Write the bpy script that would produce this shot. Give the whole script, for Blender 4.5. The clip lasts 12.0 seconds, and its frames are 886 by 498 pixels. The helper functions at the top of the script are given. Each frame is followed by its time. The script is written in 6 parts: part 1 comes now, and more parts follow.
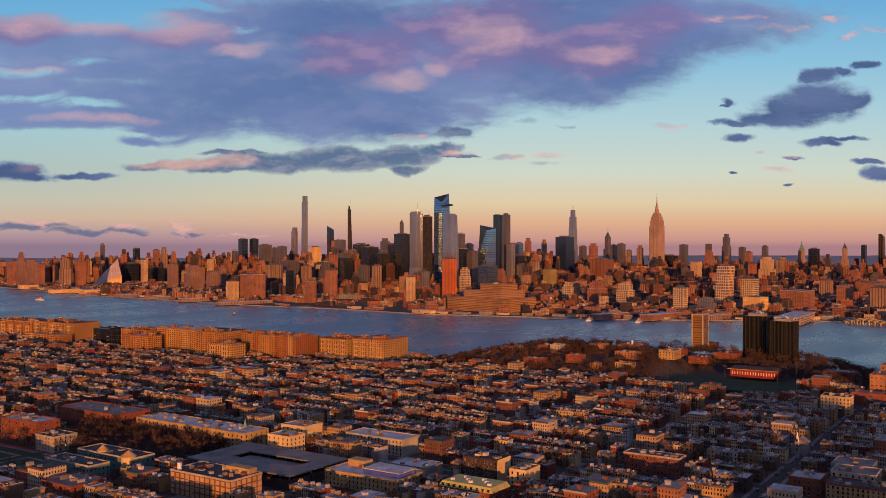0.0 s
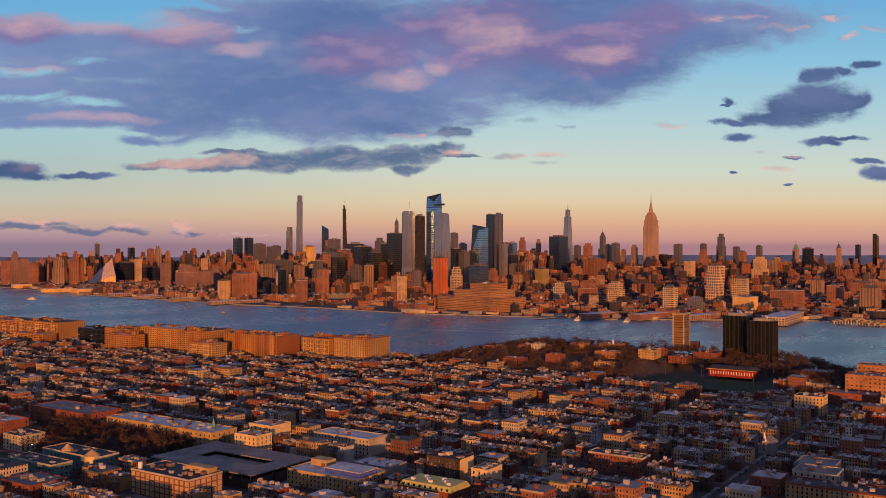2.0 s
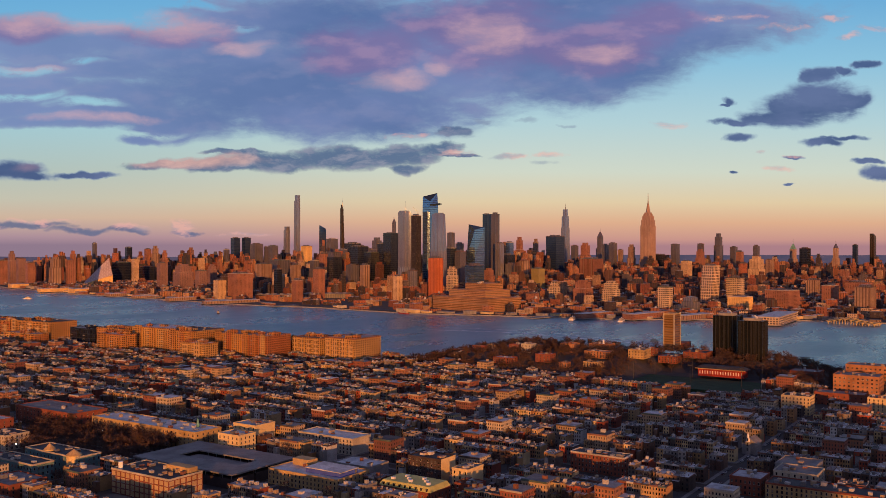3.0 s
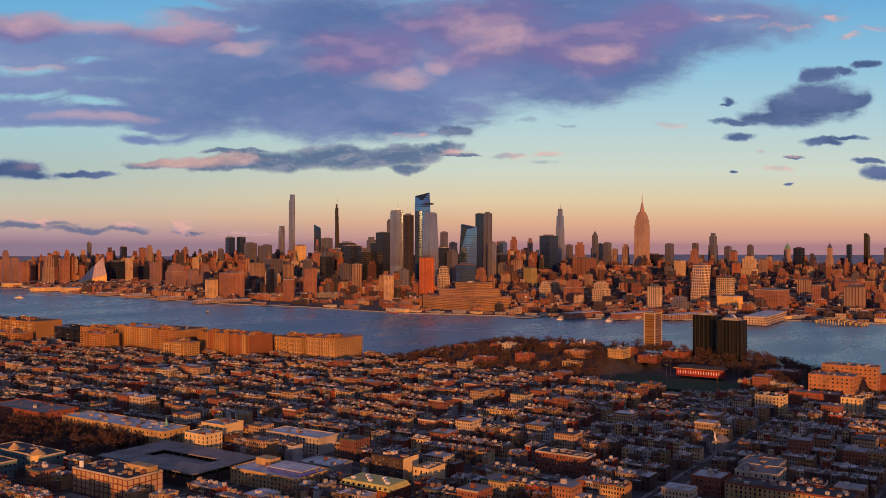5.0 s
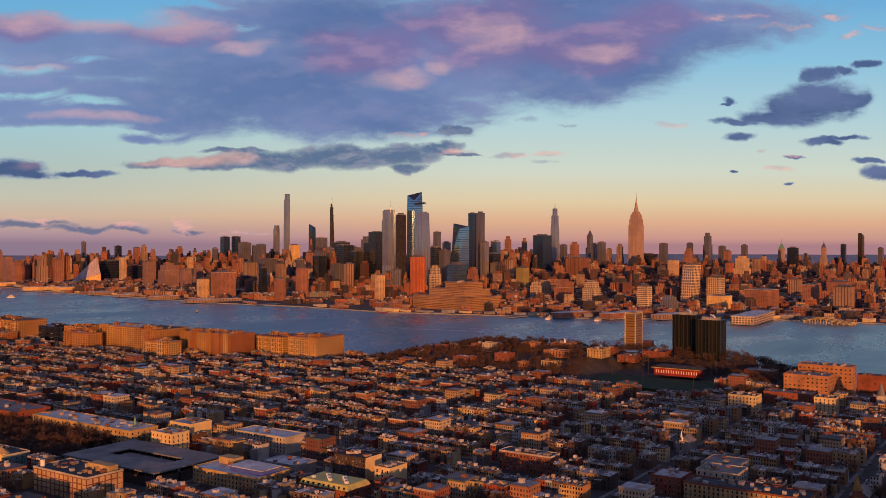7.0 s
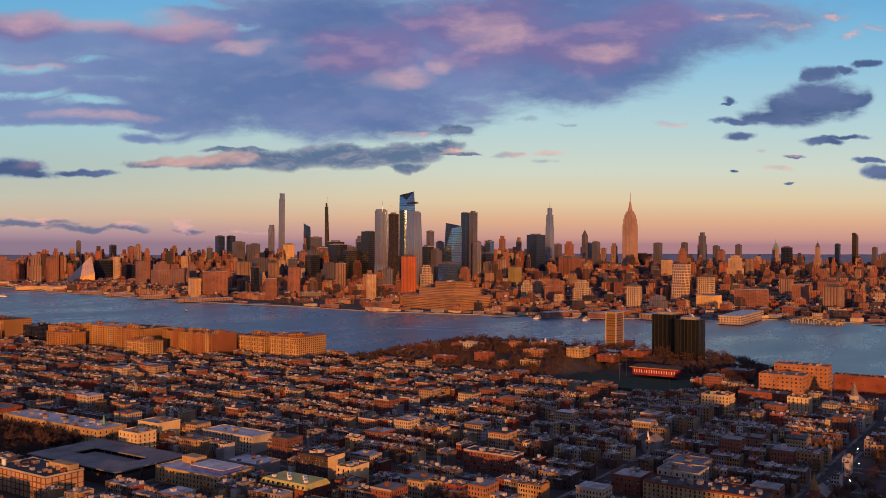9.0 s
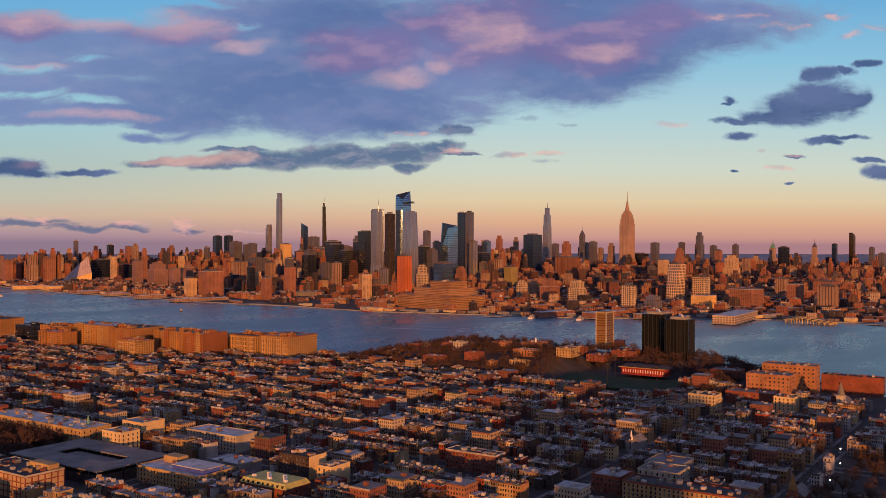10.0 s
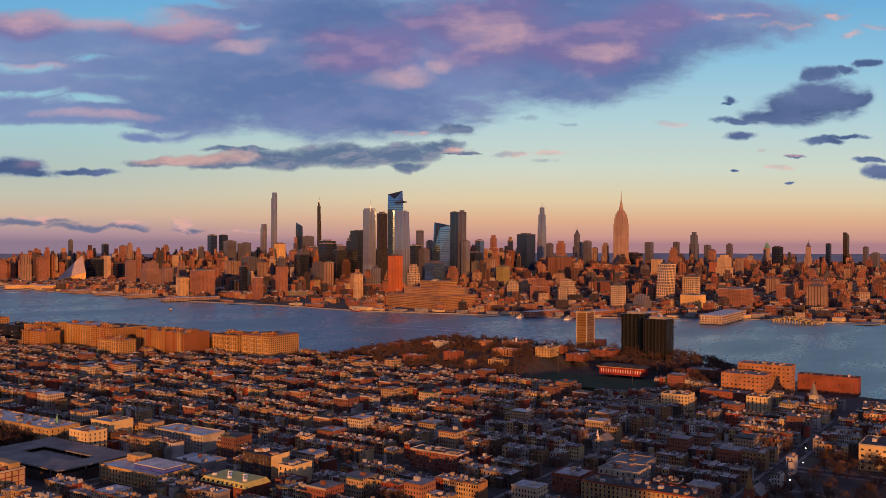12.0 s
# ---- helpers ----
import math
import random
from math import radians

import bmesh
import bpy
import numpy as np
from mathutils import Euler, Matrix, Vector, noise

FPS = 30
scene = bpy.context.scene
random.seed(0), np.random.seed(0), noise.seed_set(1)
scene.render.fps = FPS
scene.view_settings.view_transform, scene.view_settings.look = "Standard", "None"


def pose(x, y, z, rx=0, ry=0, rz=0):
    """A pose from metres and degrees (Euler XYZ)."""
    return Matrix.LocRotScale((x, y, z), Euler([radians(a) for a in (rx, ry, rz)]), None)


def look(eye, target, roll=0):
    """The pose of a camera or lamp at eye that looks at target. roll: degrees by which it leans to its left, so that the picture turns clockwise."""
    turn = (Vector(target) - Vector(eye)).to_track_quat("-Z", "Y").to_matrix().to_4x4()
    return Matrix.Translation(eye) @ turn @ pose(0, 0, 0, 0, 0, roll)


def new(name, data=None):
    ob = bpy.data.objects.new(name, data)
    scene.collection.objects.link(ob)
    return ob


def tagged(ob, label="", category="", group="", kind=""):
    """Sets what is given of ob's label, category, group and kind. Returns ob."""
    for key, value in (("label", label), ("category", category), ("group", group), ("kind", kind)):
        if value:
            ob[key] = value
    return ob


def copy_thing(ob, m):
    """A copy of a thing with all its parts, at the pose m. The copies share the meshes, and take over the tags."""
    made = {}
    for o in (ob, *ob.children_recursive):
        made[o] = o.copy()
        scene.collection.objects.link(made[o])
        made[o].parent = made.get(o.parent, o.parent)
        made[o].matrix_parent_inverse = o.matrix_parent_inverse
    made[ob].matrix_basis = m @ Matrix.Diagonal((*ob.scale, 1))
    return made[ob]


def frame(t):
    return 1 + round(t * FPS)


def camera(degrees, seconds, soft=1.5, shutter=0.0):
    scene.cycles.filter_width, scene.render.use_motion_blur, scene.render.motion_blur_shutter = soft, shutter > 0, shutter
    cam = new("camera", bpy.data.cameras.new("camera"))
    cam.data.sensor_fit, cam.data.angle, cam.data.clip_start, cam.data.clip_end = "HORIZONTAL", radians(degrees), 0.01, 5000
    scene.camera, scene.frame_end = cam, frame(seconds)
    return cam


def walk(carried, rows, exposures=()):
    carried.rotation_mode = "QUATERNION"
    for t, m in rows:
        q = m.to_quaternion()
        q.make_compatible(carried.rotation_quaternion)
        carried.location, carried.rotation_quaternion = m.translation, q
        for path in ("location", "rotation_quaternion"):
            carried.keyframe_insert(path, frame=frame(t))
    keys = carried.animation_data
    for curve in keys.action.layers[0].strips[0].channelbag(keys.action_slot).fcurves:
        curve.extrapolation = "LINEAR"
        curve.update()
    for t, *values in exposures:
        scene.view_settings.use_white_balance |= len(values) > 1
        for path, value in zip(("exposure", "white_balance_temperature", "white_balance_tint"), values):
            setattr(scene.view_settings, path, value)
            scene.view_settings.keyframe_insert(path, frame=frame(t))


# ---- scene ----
cam = camera(51.0, 12.0, 0.5)
PATH = [
    (0, (1.49, -3.00, 179.18), (835.1, 549.3, 176.32), 0.04),
    (1.5, (13.38, -20.31, 179.09), (847.0, 532.1, 175.83), 0.07),
    (3, (25.14, -37.77, 179.04), (858.6, 514.8, 175.38), 0.09),
    (4.5, (36.76, -55.36, 179.02), (870.2, 497.3, 174.97), 0.12),
    (6, (48.25, -73.09, 179.03), (881.6, 479.7, 174.58), 0.14),
    (7.5, (59.61, -90.95, 179.08), (892.8, 461.9, 174.24), 0.17),
    (9, (70.83, -108.95, 179.17), (904.0, 444.1, 173.93), 0.19),
    (10.5, (81.92, -127.09, 179.29), (915.0, 426.1, 173.65), 0.22),
    (12, (92.87, -145.36, 179.44), (925.9, 407.9, 173.41), 0.24),
]
walk(cam, [(t, look(eye, target, roll)) for t, eye, target, roll in PATH])

# ---- light ----
def srgb(r, g, b):
    """Linear colour from 0..255 display values."""
    return tuple(((c / 255 / 12.92) if c / 255 <= 0.04045 else ((c / 255 + 0.055) / 1.055) ** 2.4) for c in (r, g, b)) + (1.0,)


class Graph:
    """Short hand for node trees."""

    def __init__(self, tree):
        self.tree = tree
        tree.nodes.clear()

    def put(self, value, socket):
        if hasattr(value, "is_linked"):
            self.tree.links.new(value, socket)
        elif value is not None:
            socket.default_value = value

    def node(self, kind, *values, **settings):
        n = self.tree.nodes.new(kind)
        for key, value in settings.items():
            setattr(n, key, value)
        for socket, value in zip(n.inputs, values):
            self.put(value, socket)
        return n

    def math(self, op, a, b=None, c=None, clamp=False):
        return self.node("ShaderNodeMath", a, b, c, operation=op, use_clamp=clamp).outputs[0]

    def ramp(self, fac, stops, mode="LINEAR"):
        n = self.node("ShaderNodeValToRGB", fac)
        n.color_ramp.interpolation = mode
        e = n.color_ramp.elements
        while len(e) < len(stops):
            e.new(0.5)
        for el, (p, col) in zip(e, stops):
            el.position, el.color = p, (tuple(col) + (1.0,))[:4] if not isinstance(col, float) else (col, col, col, 1)
        return n.outputs[0]

    def mix(self, fac, a, b, mode="MIX"):
        n = self.node("ShaderNodeMix", data_type="RGBA", blend_type=mode)
        self.put(fac, n.inputs[0]), self.put(a, n.inputs[6]), self.put(b, n.inputs[7])
        return n.outputs[2]

    def noise(self, vec, scale, detail=4.0, rough=0.55, dims="3D"):
        n = self.node("ShaderNodeTexNoise", noise_dimensions=dims)
        self.put(vec, n.inputs["Vector"])
        n.inputs["Scale"].default_value, n.inputs["Detail"].default_value, n.inputs["Roughness"].default_value = scale, detail, rough
        return n.outputs[0]

    def smooth(self, x, lo, hi):
        n = self.node("ShaderNodeMapRange", x, lo, hi, 0.0, 1.0, interpolation_type="SMOOTHSTEP")
        return n.outputs[0]


HEADING = radians(33.53)      # the way east-north-east over the river
SUN_WAY = Vector((-0.80, -0.60, 0)).normalized()
SUN_UP = radians(3.7)

sun = new("sun", bpy.data.lights.new("sun", "SUN"))
sun.data.energy, sun.data.angle, sun.data.color = 5.0, radians(0.6), (1.0, 0.36, 0.085)
sun.matrix_world = look((0, 0, 900), Vector((0, 0, 900)) - (SUN_WAY * math.cos(SUN_UP) + Vector((0, 0, math.sin(SUN_UP)))))

world = bpy.data.worlds.new("evening_sky")
scene.world = world
world.use_nodes = True
g = Graph(world.node_tree)
way = g.node("ShaderNodeTexCoord").outputs["Generated"]


def dot(v):
    return g.node("ShaderNodeVectorMath", way, v, operation="DOT_PRODUCT").outputs["Value"]


ahead = g.math("MAXIMUM", g.math("ABSOLUTE", dot((math.cos(HEADING), math.sin(HEADING), 0))), 0.3)
across = g.math("DIVIDE", dot((math.sin(HEADING), -math.cos(HEADING), 0)), ahead)      # tangent units, right
above = g.math("DIVIDE", dot((0, 0, 1)), ahead)                                         # tangent units, up
# clear sky: warm and pale over the horizon, blue above, duller away from the glow
up = g.math("MULTIPLY", above, 3.4, clamp=True)
right_sky = g.ramp(up, [(0.0, srgb(176, 130, 140)), (0.022, srgb(206, 152, 144)), (0.085, srgb(228, 178, 146)), (0.16, srgb(230, 208, 172)),
                        (0.27, srgb(212, 220, 206)), (0.45, srgb(182, 214, 222)), (0.68, srgb(142, 198, 228)), (0.92, srgb(106, 174, 222))])
left_sky = g.ramp(up, [(0.0, srgb(146, 124, 146)), (0.03, srgb(176, 146, 160)), (0.10, srgb(212, 184, 164)), (0.17, srgb(200, 198, 182)),
                       (0.28, srgb(180, 198, 194)), (0.45, srgb(164, 206, 218)), (0.68, srgb(126, 192, 226)), (0.92, srgb(104, 174, 222))])
clear = g.mix(g.smooth(across, -0.48, 0.1), left_sky, right_sky)
nishita = g.node("ShaderNodeTexSky", sky_type="NISHITA", sun_disc=False, sun_elevation=SUN_UP,
                 sun_rotation=math.atan2(SUN_WAY.x, SUN_WAY.y), altitude=180.0).outputs[0]
nishita = g.mix(1.0, nishita, (0.10, 0.10, 0.10, 1), "MULTIPLY")
clear = g.mix(0.10, clear, nishita)
# the western sky round the low sun, behind the camera
glow = g.math("MULTIPLY", g.smooth(dot(tuple(SUN_WAY)), 0.1, 0.95), g.math("SUBTRACT", 1.0, g.smooth(dot((0, 0, 1)), 0.03, 0.42)))
clear = g.mix(g.math("MULTIPLY", glow, 0.8), clear, (1.35, 0.66, 0.28, 1))

# clouds: a wide torn deck above, long streaks under it, some single small ones
plane = g.node("ShaderNodeCombineXYZ", across, above, 0.0).outputs[0]
warp = g.node("ShaderNodeTexNoise")
g.put(plane, warp.inputs["Vector"])
warp.inputs["Scale"].default_value, warp.inputs["Detail"].default_value = 11.0, 7.0
shift = g.node("ShaderNodeVectorMath", warp.outputs["Color"], (0.5, 0.5, 0.5), operation="SUBTRACT").outputs[0]
shift = g.node("ShaderNodeVectorMath", shift, (0.080, 0.030, 0.0), operation="MULTIPLY").outputs[0]
bent = g.node("ShaderNodeVectorMath", plane, shift, operation="ADD").outputs[0]
parts = g.node("ShaderNodeSeparateXYZ", bent)
bx, by = parts.outputs[0], parts.outputs[1]


fine = g.node("ShaderNodeTexNoise")
g.put(plane, fine.inputs["Vector"])
fine.inputs["Scale"].default_value, fine.inputs["Detail"].default_value = 30.0, 9.0
nudge = g.node("ShaderNodeVectorMath", fine.outputs["Color"], (0.5, 0.5, 0.5), operation="SUBTRACT").outputs[0]
nudge = g.node("ShaderNodeVectorMath", nudge, (0.056, 0.017, 0.0), operation="MULTIPLY").outputs[0]
eased = g.node("ShaderNodeSeparateXYZ", g.node("ShaderNodeVectorMath", plane, nudge, operation="ADD").outputs[0])
calm = (eased.outputs[0], eased.outputs[1])      # less bent, for the small firm clouds


def spot(x, y, w, h, field=None):
    """A soft bump of cloud: place and half sizes in thousandths of the distance ahead."""
    fx, fy = field or (bx, by)
    dx = g.math("DIVIDE", g.math("SUBTRACT", fx, x / 1000), w / 1000)
    dy = g.math("DIVIDE", g.math("SUBTRACT", fy, y / 1000), h / 1000)
    return g.math("SUBTRACT", 1.0, g.math("ADD", g.math("MULTIPLY", dx, dx), g.math("MULTIPLY", dy, dy)))


def most(spots):
    top = spots[0]
    for other in spots[1:]:
        top = g.math("SMOOTH_MAX", top, other, 0.25)
    return top


deck = most([
    spot(-380, 192, 116, 16),
    spot(-453, 150, 67, 13),
    spot(-355, 141, 97, 13),
    spot(-276, 135, 85, 22),
    spot(-453, 229, 73, 22),
    spot(-222, 241, 55, 13),
    spot(-410, 218, 146, 23),
    spot(-276, 212, 103, 29),
    spot(-441, 173, 73, 12),
    spot(-337, 162, 91, 21),
    spot(-410, 135, 79, 9),
    spot(-325, 117, 33, 7),
    spot(-191, 174, 164, 56),
    spot(-100, 150, 152, 40),
    spot(-51, 211, 207, 67),
    spot(71, 205, 189, 56),
    spot(168, 200, 116, 38),
    spot(229, 228, 103, 38),
    spot(131, 247, 256, 32),
    spot(308, 250, 55, 15),
    spot(-173, 243, 134, 32),
])
streak = most([
    spot(-295, 86, 61, 5, calm),
    spot(-234, 88, 67, 8, calm),
    spot(-185, 91, 67, 11, calm),
    spot(-112, 94, 67, 12, calm),
    spot(-51, 97, 46, 13, calm),
    spot(-38, 83, 21, 6, calm),
    spot(-9, 106, 27, 7, calm),
    spot(13, 121, 15, 5, calm),
    spot(19, 99, 27, 2, calm),
    spot(-222, 101, 37, 3, calm),
])
lone = most([
    spot(375, 146, 49, 19, calm),
    spot(411, 156, 50, 23, calm),
    spot(439, 157, 27, 12, calm),
    spot(351, 138, 38, 11, calm),
    spot(314, 132, 29, 5, calm),
    spot(399, 183, 22, 10, calm),
    spot(427, 187, 24, 5, calm),
    spot(457, 194, 18, 5, calm),
    spot(305, 156, 12, 6, calm),
    spot(299, 151, 10, 2, calm),
    spot(321, 117, 18, 5, calm),
    spot(411, 112, 23, 5, calm),
    spot(430, 116, 26, 3, calm),
    spot(463, 90, 22, 4, calm),
    spot(472, 77, 28, 9, calm),
    spot(-462, 80, 43, 12, calm),
    spot(-441, 74, 37, 7, calm),
    spot(-386, 75, 38, 4, calm),
    spot(307, 80, 7, 2, calm),
    spot(372, 68, 7, 2, calm),
    spot(375, 98, 10, 2, calm),
])
low = most([
    spot(-453, 21, 55, 4, calm),
    spot(-386, 16, 46, 4, calm),
    spot(-340, 16, 30, 4, calm),
    spot(-273, 13, 19, 3, calm),
])
thin = most([
    spot(89, 137, 20, 3, calm),
    spot(45, 135, 15, 3, calm),
    spot(135, 128, 8, 2, calm),
    spot(107, 89, 13, 3, calm),
    spot(65, 96, 17, 3, calm),
    spot(16, 119, 18, 5, calm),
])
pale = most([
    spot(68, 96, 22, 4, calm),
    spot(112, 99, 18, 4, calm),
    spot(241, 130, 24, 4, calm),
    spot(354, 84, 15, 4, calm),
    spot(-281, 19, 16, 9, calm),
    spot(-331, 19, 24, 4, calm),
    spot(-441, 25, 43, 3, calm),
    spot(424, 246, 28, 4, calm),
    spot(366, 235, 32, 4, calm),
    spot(308, 245, 32, 4, calm),
    spot(436, 226, 16, 4, calm),
    spot(344, 101, 7, 2, calm),
    spot(375, 99, 10, 2, calm),
    spot(19, 101, 27, 3, calm),
    spot(460, 233, 24, 4, calm),
    spot(-209, 12, 30, 2, calm),
    spot(-39, 119, 24, 3, calm),
])
peach = most([
    spot(-441, 241, 55, 11),
    spot(-374, 237, 49, 11),
    spot(-288, 235, 58, 13),
    spot(-441, 192, 37, 4),
    spot(-51, 177, 39, 10),
    spot(-9, 187, 15, 7),
    spot(52, 228, 43, 21),
    spot(168, 209, 29, 10),
    spot(-209, 212, 18, 6),
    spot(-404, 138, 37, 5),
    spot(-275, 91, 75, 6),
    spot(-444, 85, 18, 6),
    spot(-360, 138, 60, 5),
    spot(-220, 215, 30, 7),
    spot(-320, 246, 30, 6),
])
rosy = most([
    spot(46, 229, 122, 55),
    spot(156, 217, 103, 37),
    spot(-88, 211, 91, 37),
    spot(223, 241, 67, 24),
    spot(-453, 235, 73, 18),
    spot(-295, 229, 85, 18),
])

gaps = most([
    spot(-441, 190, 67, 7),
    spot(-380, 198, 37, 5),
    spot(-453, 161, 55, 7),
    spot(-386, 153, 55, 7),
    spot(-319, 121, 67, 6),
    spot(-215, 237, 21, 7),
    spot(-276, 257, 67, 5),
    spot(-386, 259, 37, 5),
])

stretched = g.node("ShaderNodeVectorMath", plane, (1.0, 2.2, 1.0), operation="MULTIPLY").outputs[0]
puffs = g.noise(stretched, 9.0, 8.0, 0.56)
lifted = g.node("ShaderNodeVectorMath", stretched, (0.006, 0.026, 0.0), operation="ADD").outputs[0]
puffs_up = g.noise(lifted, 9.0, 8.0, 0.56)
wisps = g.noise(g.node("ShaderNodeVectorMath", bent, (1.0, 2.6, 1.0), operation="MULTIPLY").outputs[0], 30.0, 9.0, 0.66)
torn = g.math("SUBTRACT", puffs, 0.5)
frayed = g.math("SUBTRACT", wisps, 0.5)


def cover(field, k_torn, k_frayed, lo, hi):
    f = g.math("MULTIPLY_ADD", torn, k_torn, field)
    f = g.math("MULTIPLY_ADD", frayed, k_frayed, f)
    return f, g.smooth(f, lo, hi)


# the deck is extended overhead, out of sight, to hold back skylight
deck = g.math("MAXIMUM", deck, g.math("MULTIPLY_ADD", g.smooth(above, 0.265, 0.36), 4.0, -3.0))
deck = g.math("SUBTRACT", deck, g.math("MULTIPLY", g.math("MULTIPLY", g.math("MAXIMUM", gaps, 0.0), g.smooth(wisps, 0.3, 0.6)), 1.1))
deck = g.math("ADD", deck, 0.28)
deck_f, deck_c = cover(deck, 1.5, 1.2, -0.3, 0.75)
streak_f, streak_c = cover(streak, 0.9, 2.4, -0.45, 0.65)
lone_f, lone_c = cover(lone, 0.5, 1.5, -0.3, 0.7)
low_f, low_c = cover(low, 1.0, 2.6, -0.3, 0.8)
thin_f, thin_c = cover(thin, 0.8, 2.6, -0.4, 1.0)
pale_f, pale_c = cover(pale, 1.2, 4.2, -0.3, 1.5)
peach_f, peach_c = cover(peach, 2.6, 2.6, -0.9, 2.0)
rosy_f, rosy_c = cover(rosy, 1.6, 0.6, 0.0, 0.9)
catch = g.smooth(g.math("SUBTRACT", puffs, puffs_up), -0.02, 0.14)
tone = g.noise(stretched, 4.1, 4.0, 0.5)
shade = g.mix(g.smooth(tone, 0.36, 0.64), srgb(88, 112, 162), srgb(116, 132, 180))
shade = g.mix(g.math("MULTIPLY", g.smooth(g.math("MULTIPLY", across, -1.0), 0.1, 0.48), 0.5), shade, srgb(132, 152, 196))
shade = g.mix(g.math("MULTIPLY", catch, 0.22), shade, srgb(152, 152, 186))
deck_col = g.mix(g.math("MULTIPLY", rosy_c, 0.66), shade, g.mix(g.math("MULTIPLY", catch, 0.7), srgb(128, 106, 156), srgb(172, 132, 166)))
rim = g.math("SUBTRACT", 1.0, g.smooth(deck_f, 0.05, 1.1))
deck_col = g.mix(g.math("MULTIPLY", rim, 0.6), deck_col, srgb(140, 160, 188))
deck_col = g.mix(g.math("MULTIPLY", peach_c, 0.6), deck_col, srgb(228, 180, 180))
# outside the view the added deck gets a darker underside, which lowers the skylight
deck_col = g.mix(g.smooth(above, 0.30, 0.42), deck_col, srgb(112, 112, 152))
low_col = g.mix(g.smooth(frayed, -0.06, 0.16), srgb(78, 102, 140), srgb(134, 138, 162))
low_col = g.mix(g.math("MULTIPLY", peach_c, 0.75), low_col, srgb(236, 180, 164))
lone_col = g.mix(g.smooth(lone_f, 0.0, 0.8), srgb(124, 146, 178), g.mix(g.smooth(puffs, 0.35, 0.65), srgb(62, 84, 130), srgb(92, 108, 152)))
lone_col = g.mix(g.math("MULTIPLY", peach_c, 0.4), lone_col, srgb(190, 150, 165))
low2_col = g.mix(g.smooth(frayed, 0.0, 0.2), srgb(92, 106, 140), srgb(206, 160, 164))
pale_col = g.mix(g.smooth(frayed, -0.10, 0.10), srgb(160, 152, 172), srgb(236, 178, 168))
sky = g.mix(g.math("MULTIPLY", deck_c, 0.97), clear, deck_col)
sky = g.mix(g.math("MULTIPLY", streak_c, 0.92), sky, low_col)
sky = g.mix(g.math("MULTIPLY", lone_c, 0.95), sky, lone_col)
sky = g.mix(g.math("MULTIPLY", thin_c, 0.45), sky, srgb(128, 140, 168))
sky = g.mix(g.math("MULTIPLY", low_c, 0.85), sky, low2_col)
sky = g.mix(g.math("MULTIPLY", pale_c, 0.62), sky, pale_col)
g.node("ShaderNodeOutputWorld", g.node("ShaderNodeBackground", sky, 1.0).outputs[0])

# ---- materials ----
def material(name):
    m = bpy.data.materials.new(name)
    m.use_nodes = True
    return m, Graph(m.node_tree)


def finish(g, colour, rough=0.8, metal=0.0, bump=None, strength=0.3, distance=0.1, spec=0.4, emit=None, emit_strength=0.0):
    n = g.node("ShaderNodeBsdfPrincipled")
    g.put(colour, n.inputs["Base Color"]), g.put(rough, n.inputs["Roughness"]), g.put(metal, n.inputs["Metallic"])
    n.inputs["Specular IOR Level"].default_value = spec
    if bump is not None:
        b = g.node("ShaderNodeBump")
        b.inputs["Strength"].default_value, b.inputs["Distance"].default_value = strength, distance
        g.put(bump, b.inputs["Height"])
        g.put(b.outputs[0], n.inputs["Normal"])
    if emit is not None:
        g.put(emit, n.inputs["Emission Color"])
        g.put(emit_strength, n.inputs["Emission Strength"])
    g.node("ShaderNodeOutputMaterial", n.outputs[0])


def place(g):
    return g.node("ShaderNodeNewGeometry").outputs["Position"]


def lot(g):
    """One random number for each thing, and for each piece of a joined mesh."""
    a = g.node("ShaderNodeNewGeometry").outputs["Random Per Island"]
    b = g.node("ShaderNodeObjectInfo").outputs["Random"]
    return g.math("FRACT", g.math("ADD", a, b))


def weathered(g, colour, big=0.05, fine=1.2, depth=0.5):
    """Stains and grain over a colour."""
    p = place(g)
    stains = g.ramp(g.noise(p, big, 5.0, 0.6), [(0.3, 1.0 - depth), (0.7, 1.0 + depth * 0.3)])
    grain = g.ramp(g.noise(p, fine, 4.0, 0.6), [(0.25, 1.0 - depth * 0.6), (0.75, 1.0 + depth * 0.2)])
    return g.mix(1.0, g.mix(1.0, colour, stains, "MULTIPLY"), grain, "MULTIPLY")


def palette(name, colours, rough, big=0.05, fine=1.2, depth=0.5, spec=0.3, metal=0.0):
    m, g = material(name)
    n = len(colours)
    col = g.ramp(lot(g), [(i / n, c) for i, c in enumerate(colours)], "CONSTANT")
    finish(g, weathered(g, col, big, fine, depth), rough, metal, g.noise(place(g), 2.5, 4.0), 0.4, 0.05, spec)
    return m


def plain(name, colour, rough=0.8, big=0.08, fine=1.5, depth=0.4, spec=0.3, metal=0.0):
    m, g = material(name)
    finish(g, weathered(g, (*colour, 1.0), big, fine, depth), rough, metal, g.noise(place(g), 2.0, 4.0), 0.4, 0.05, spec)
    return m


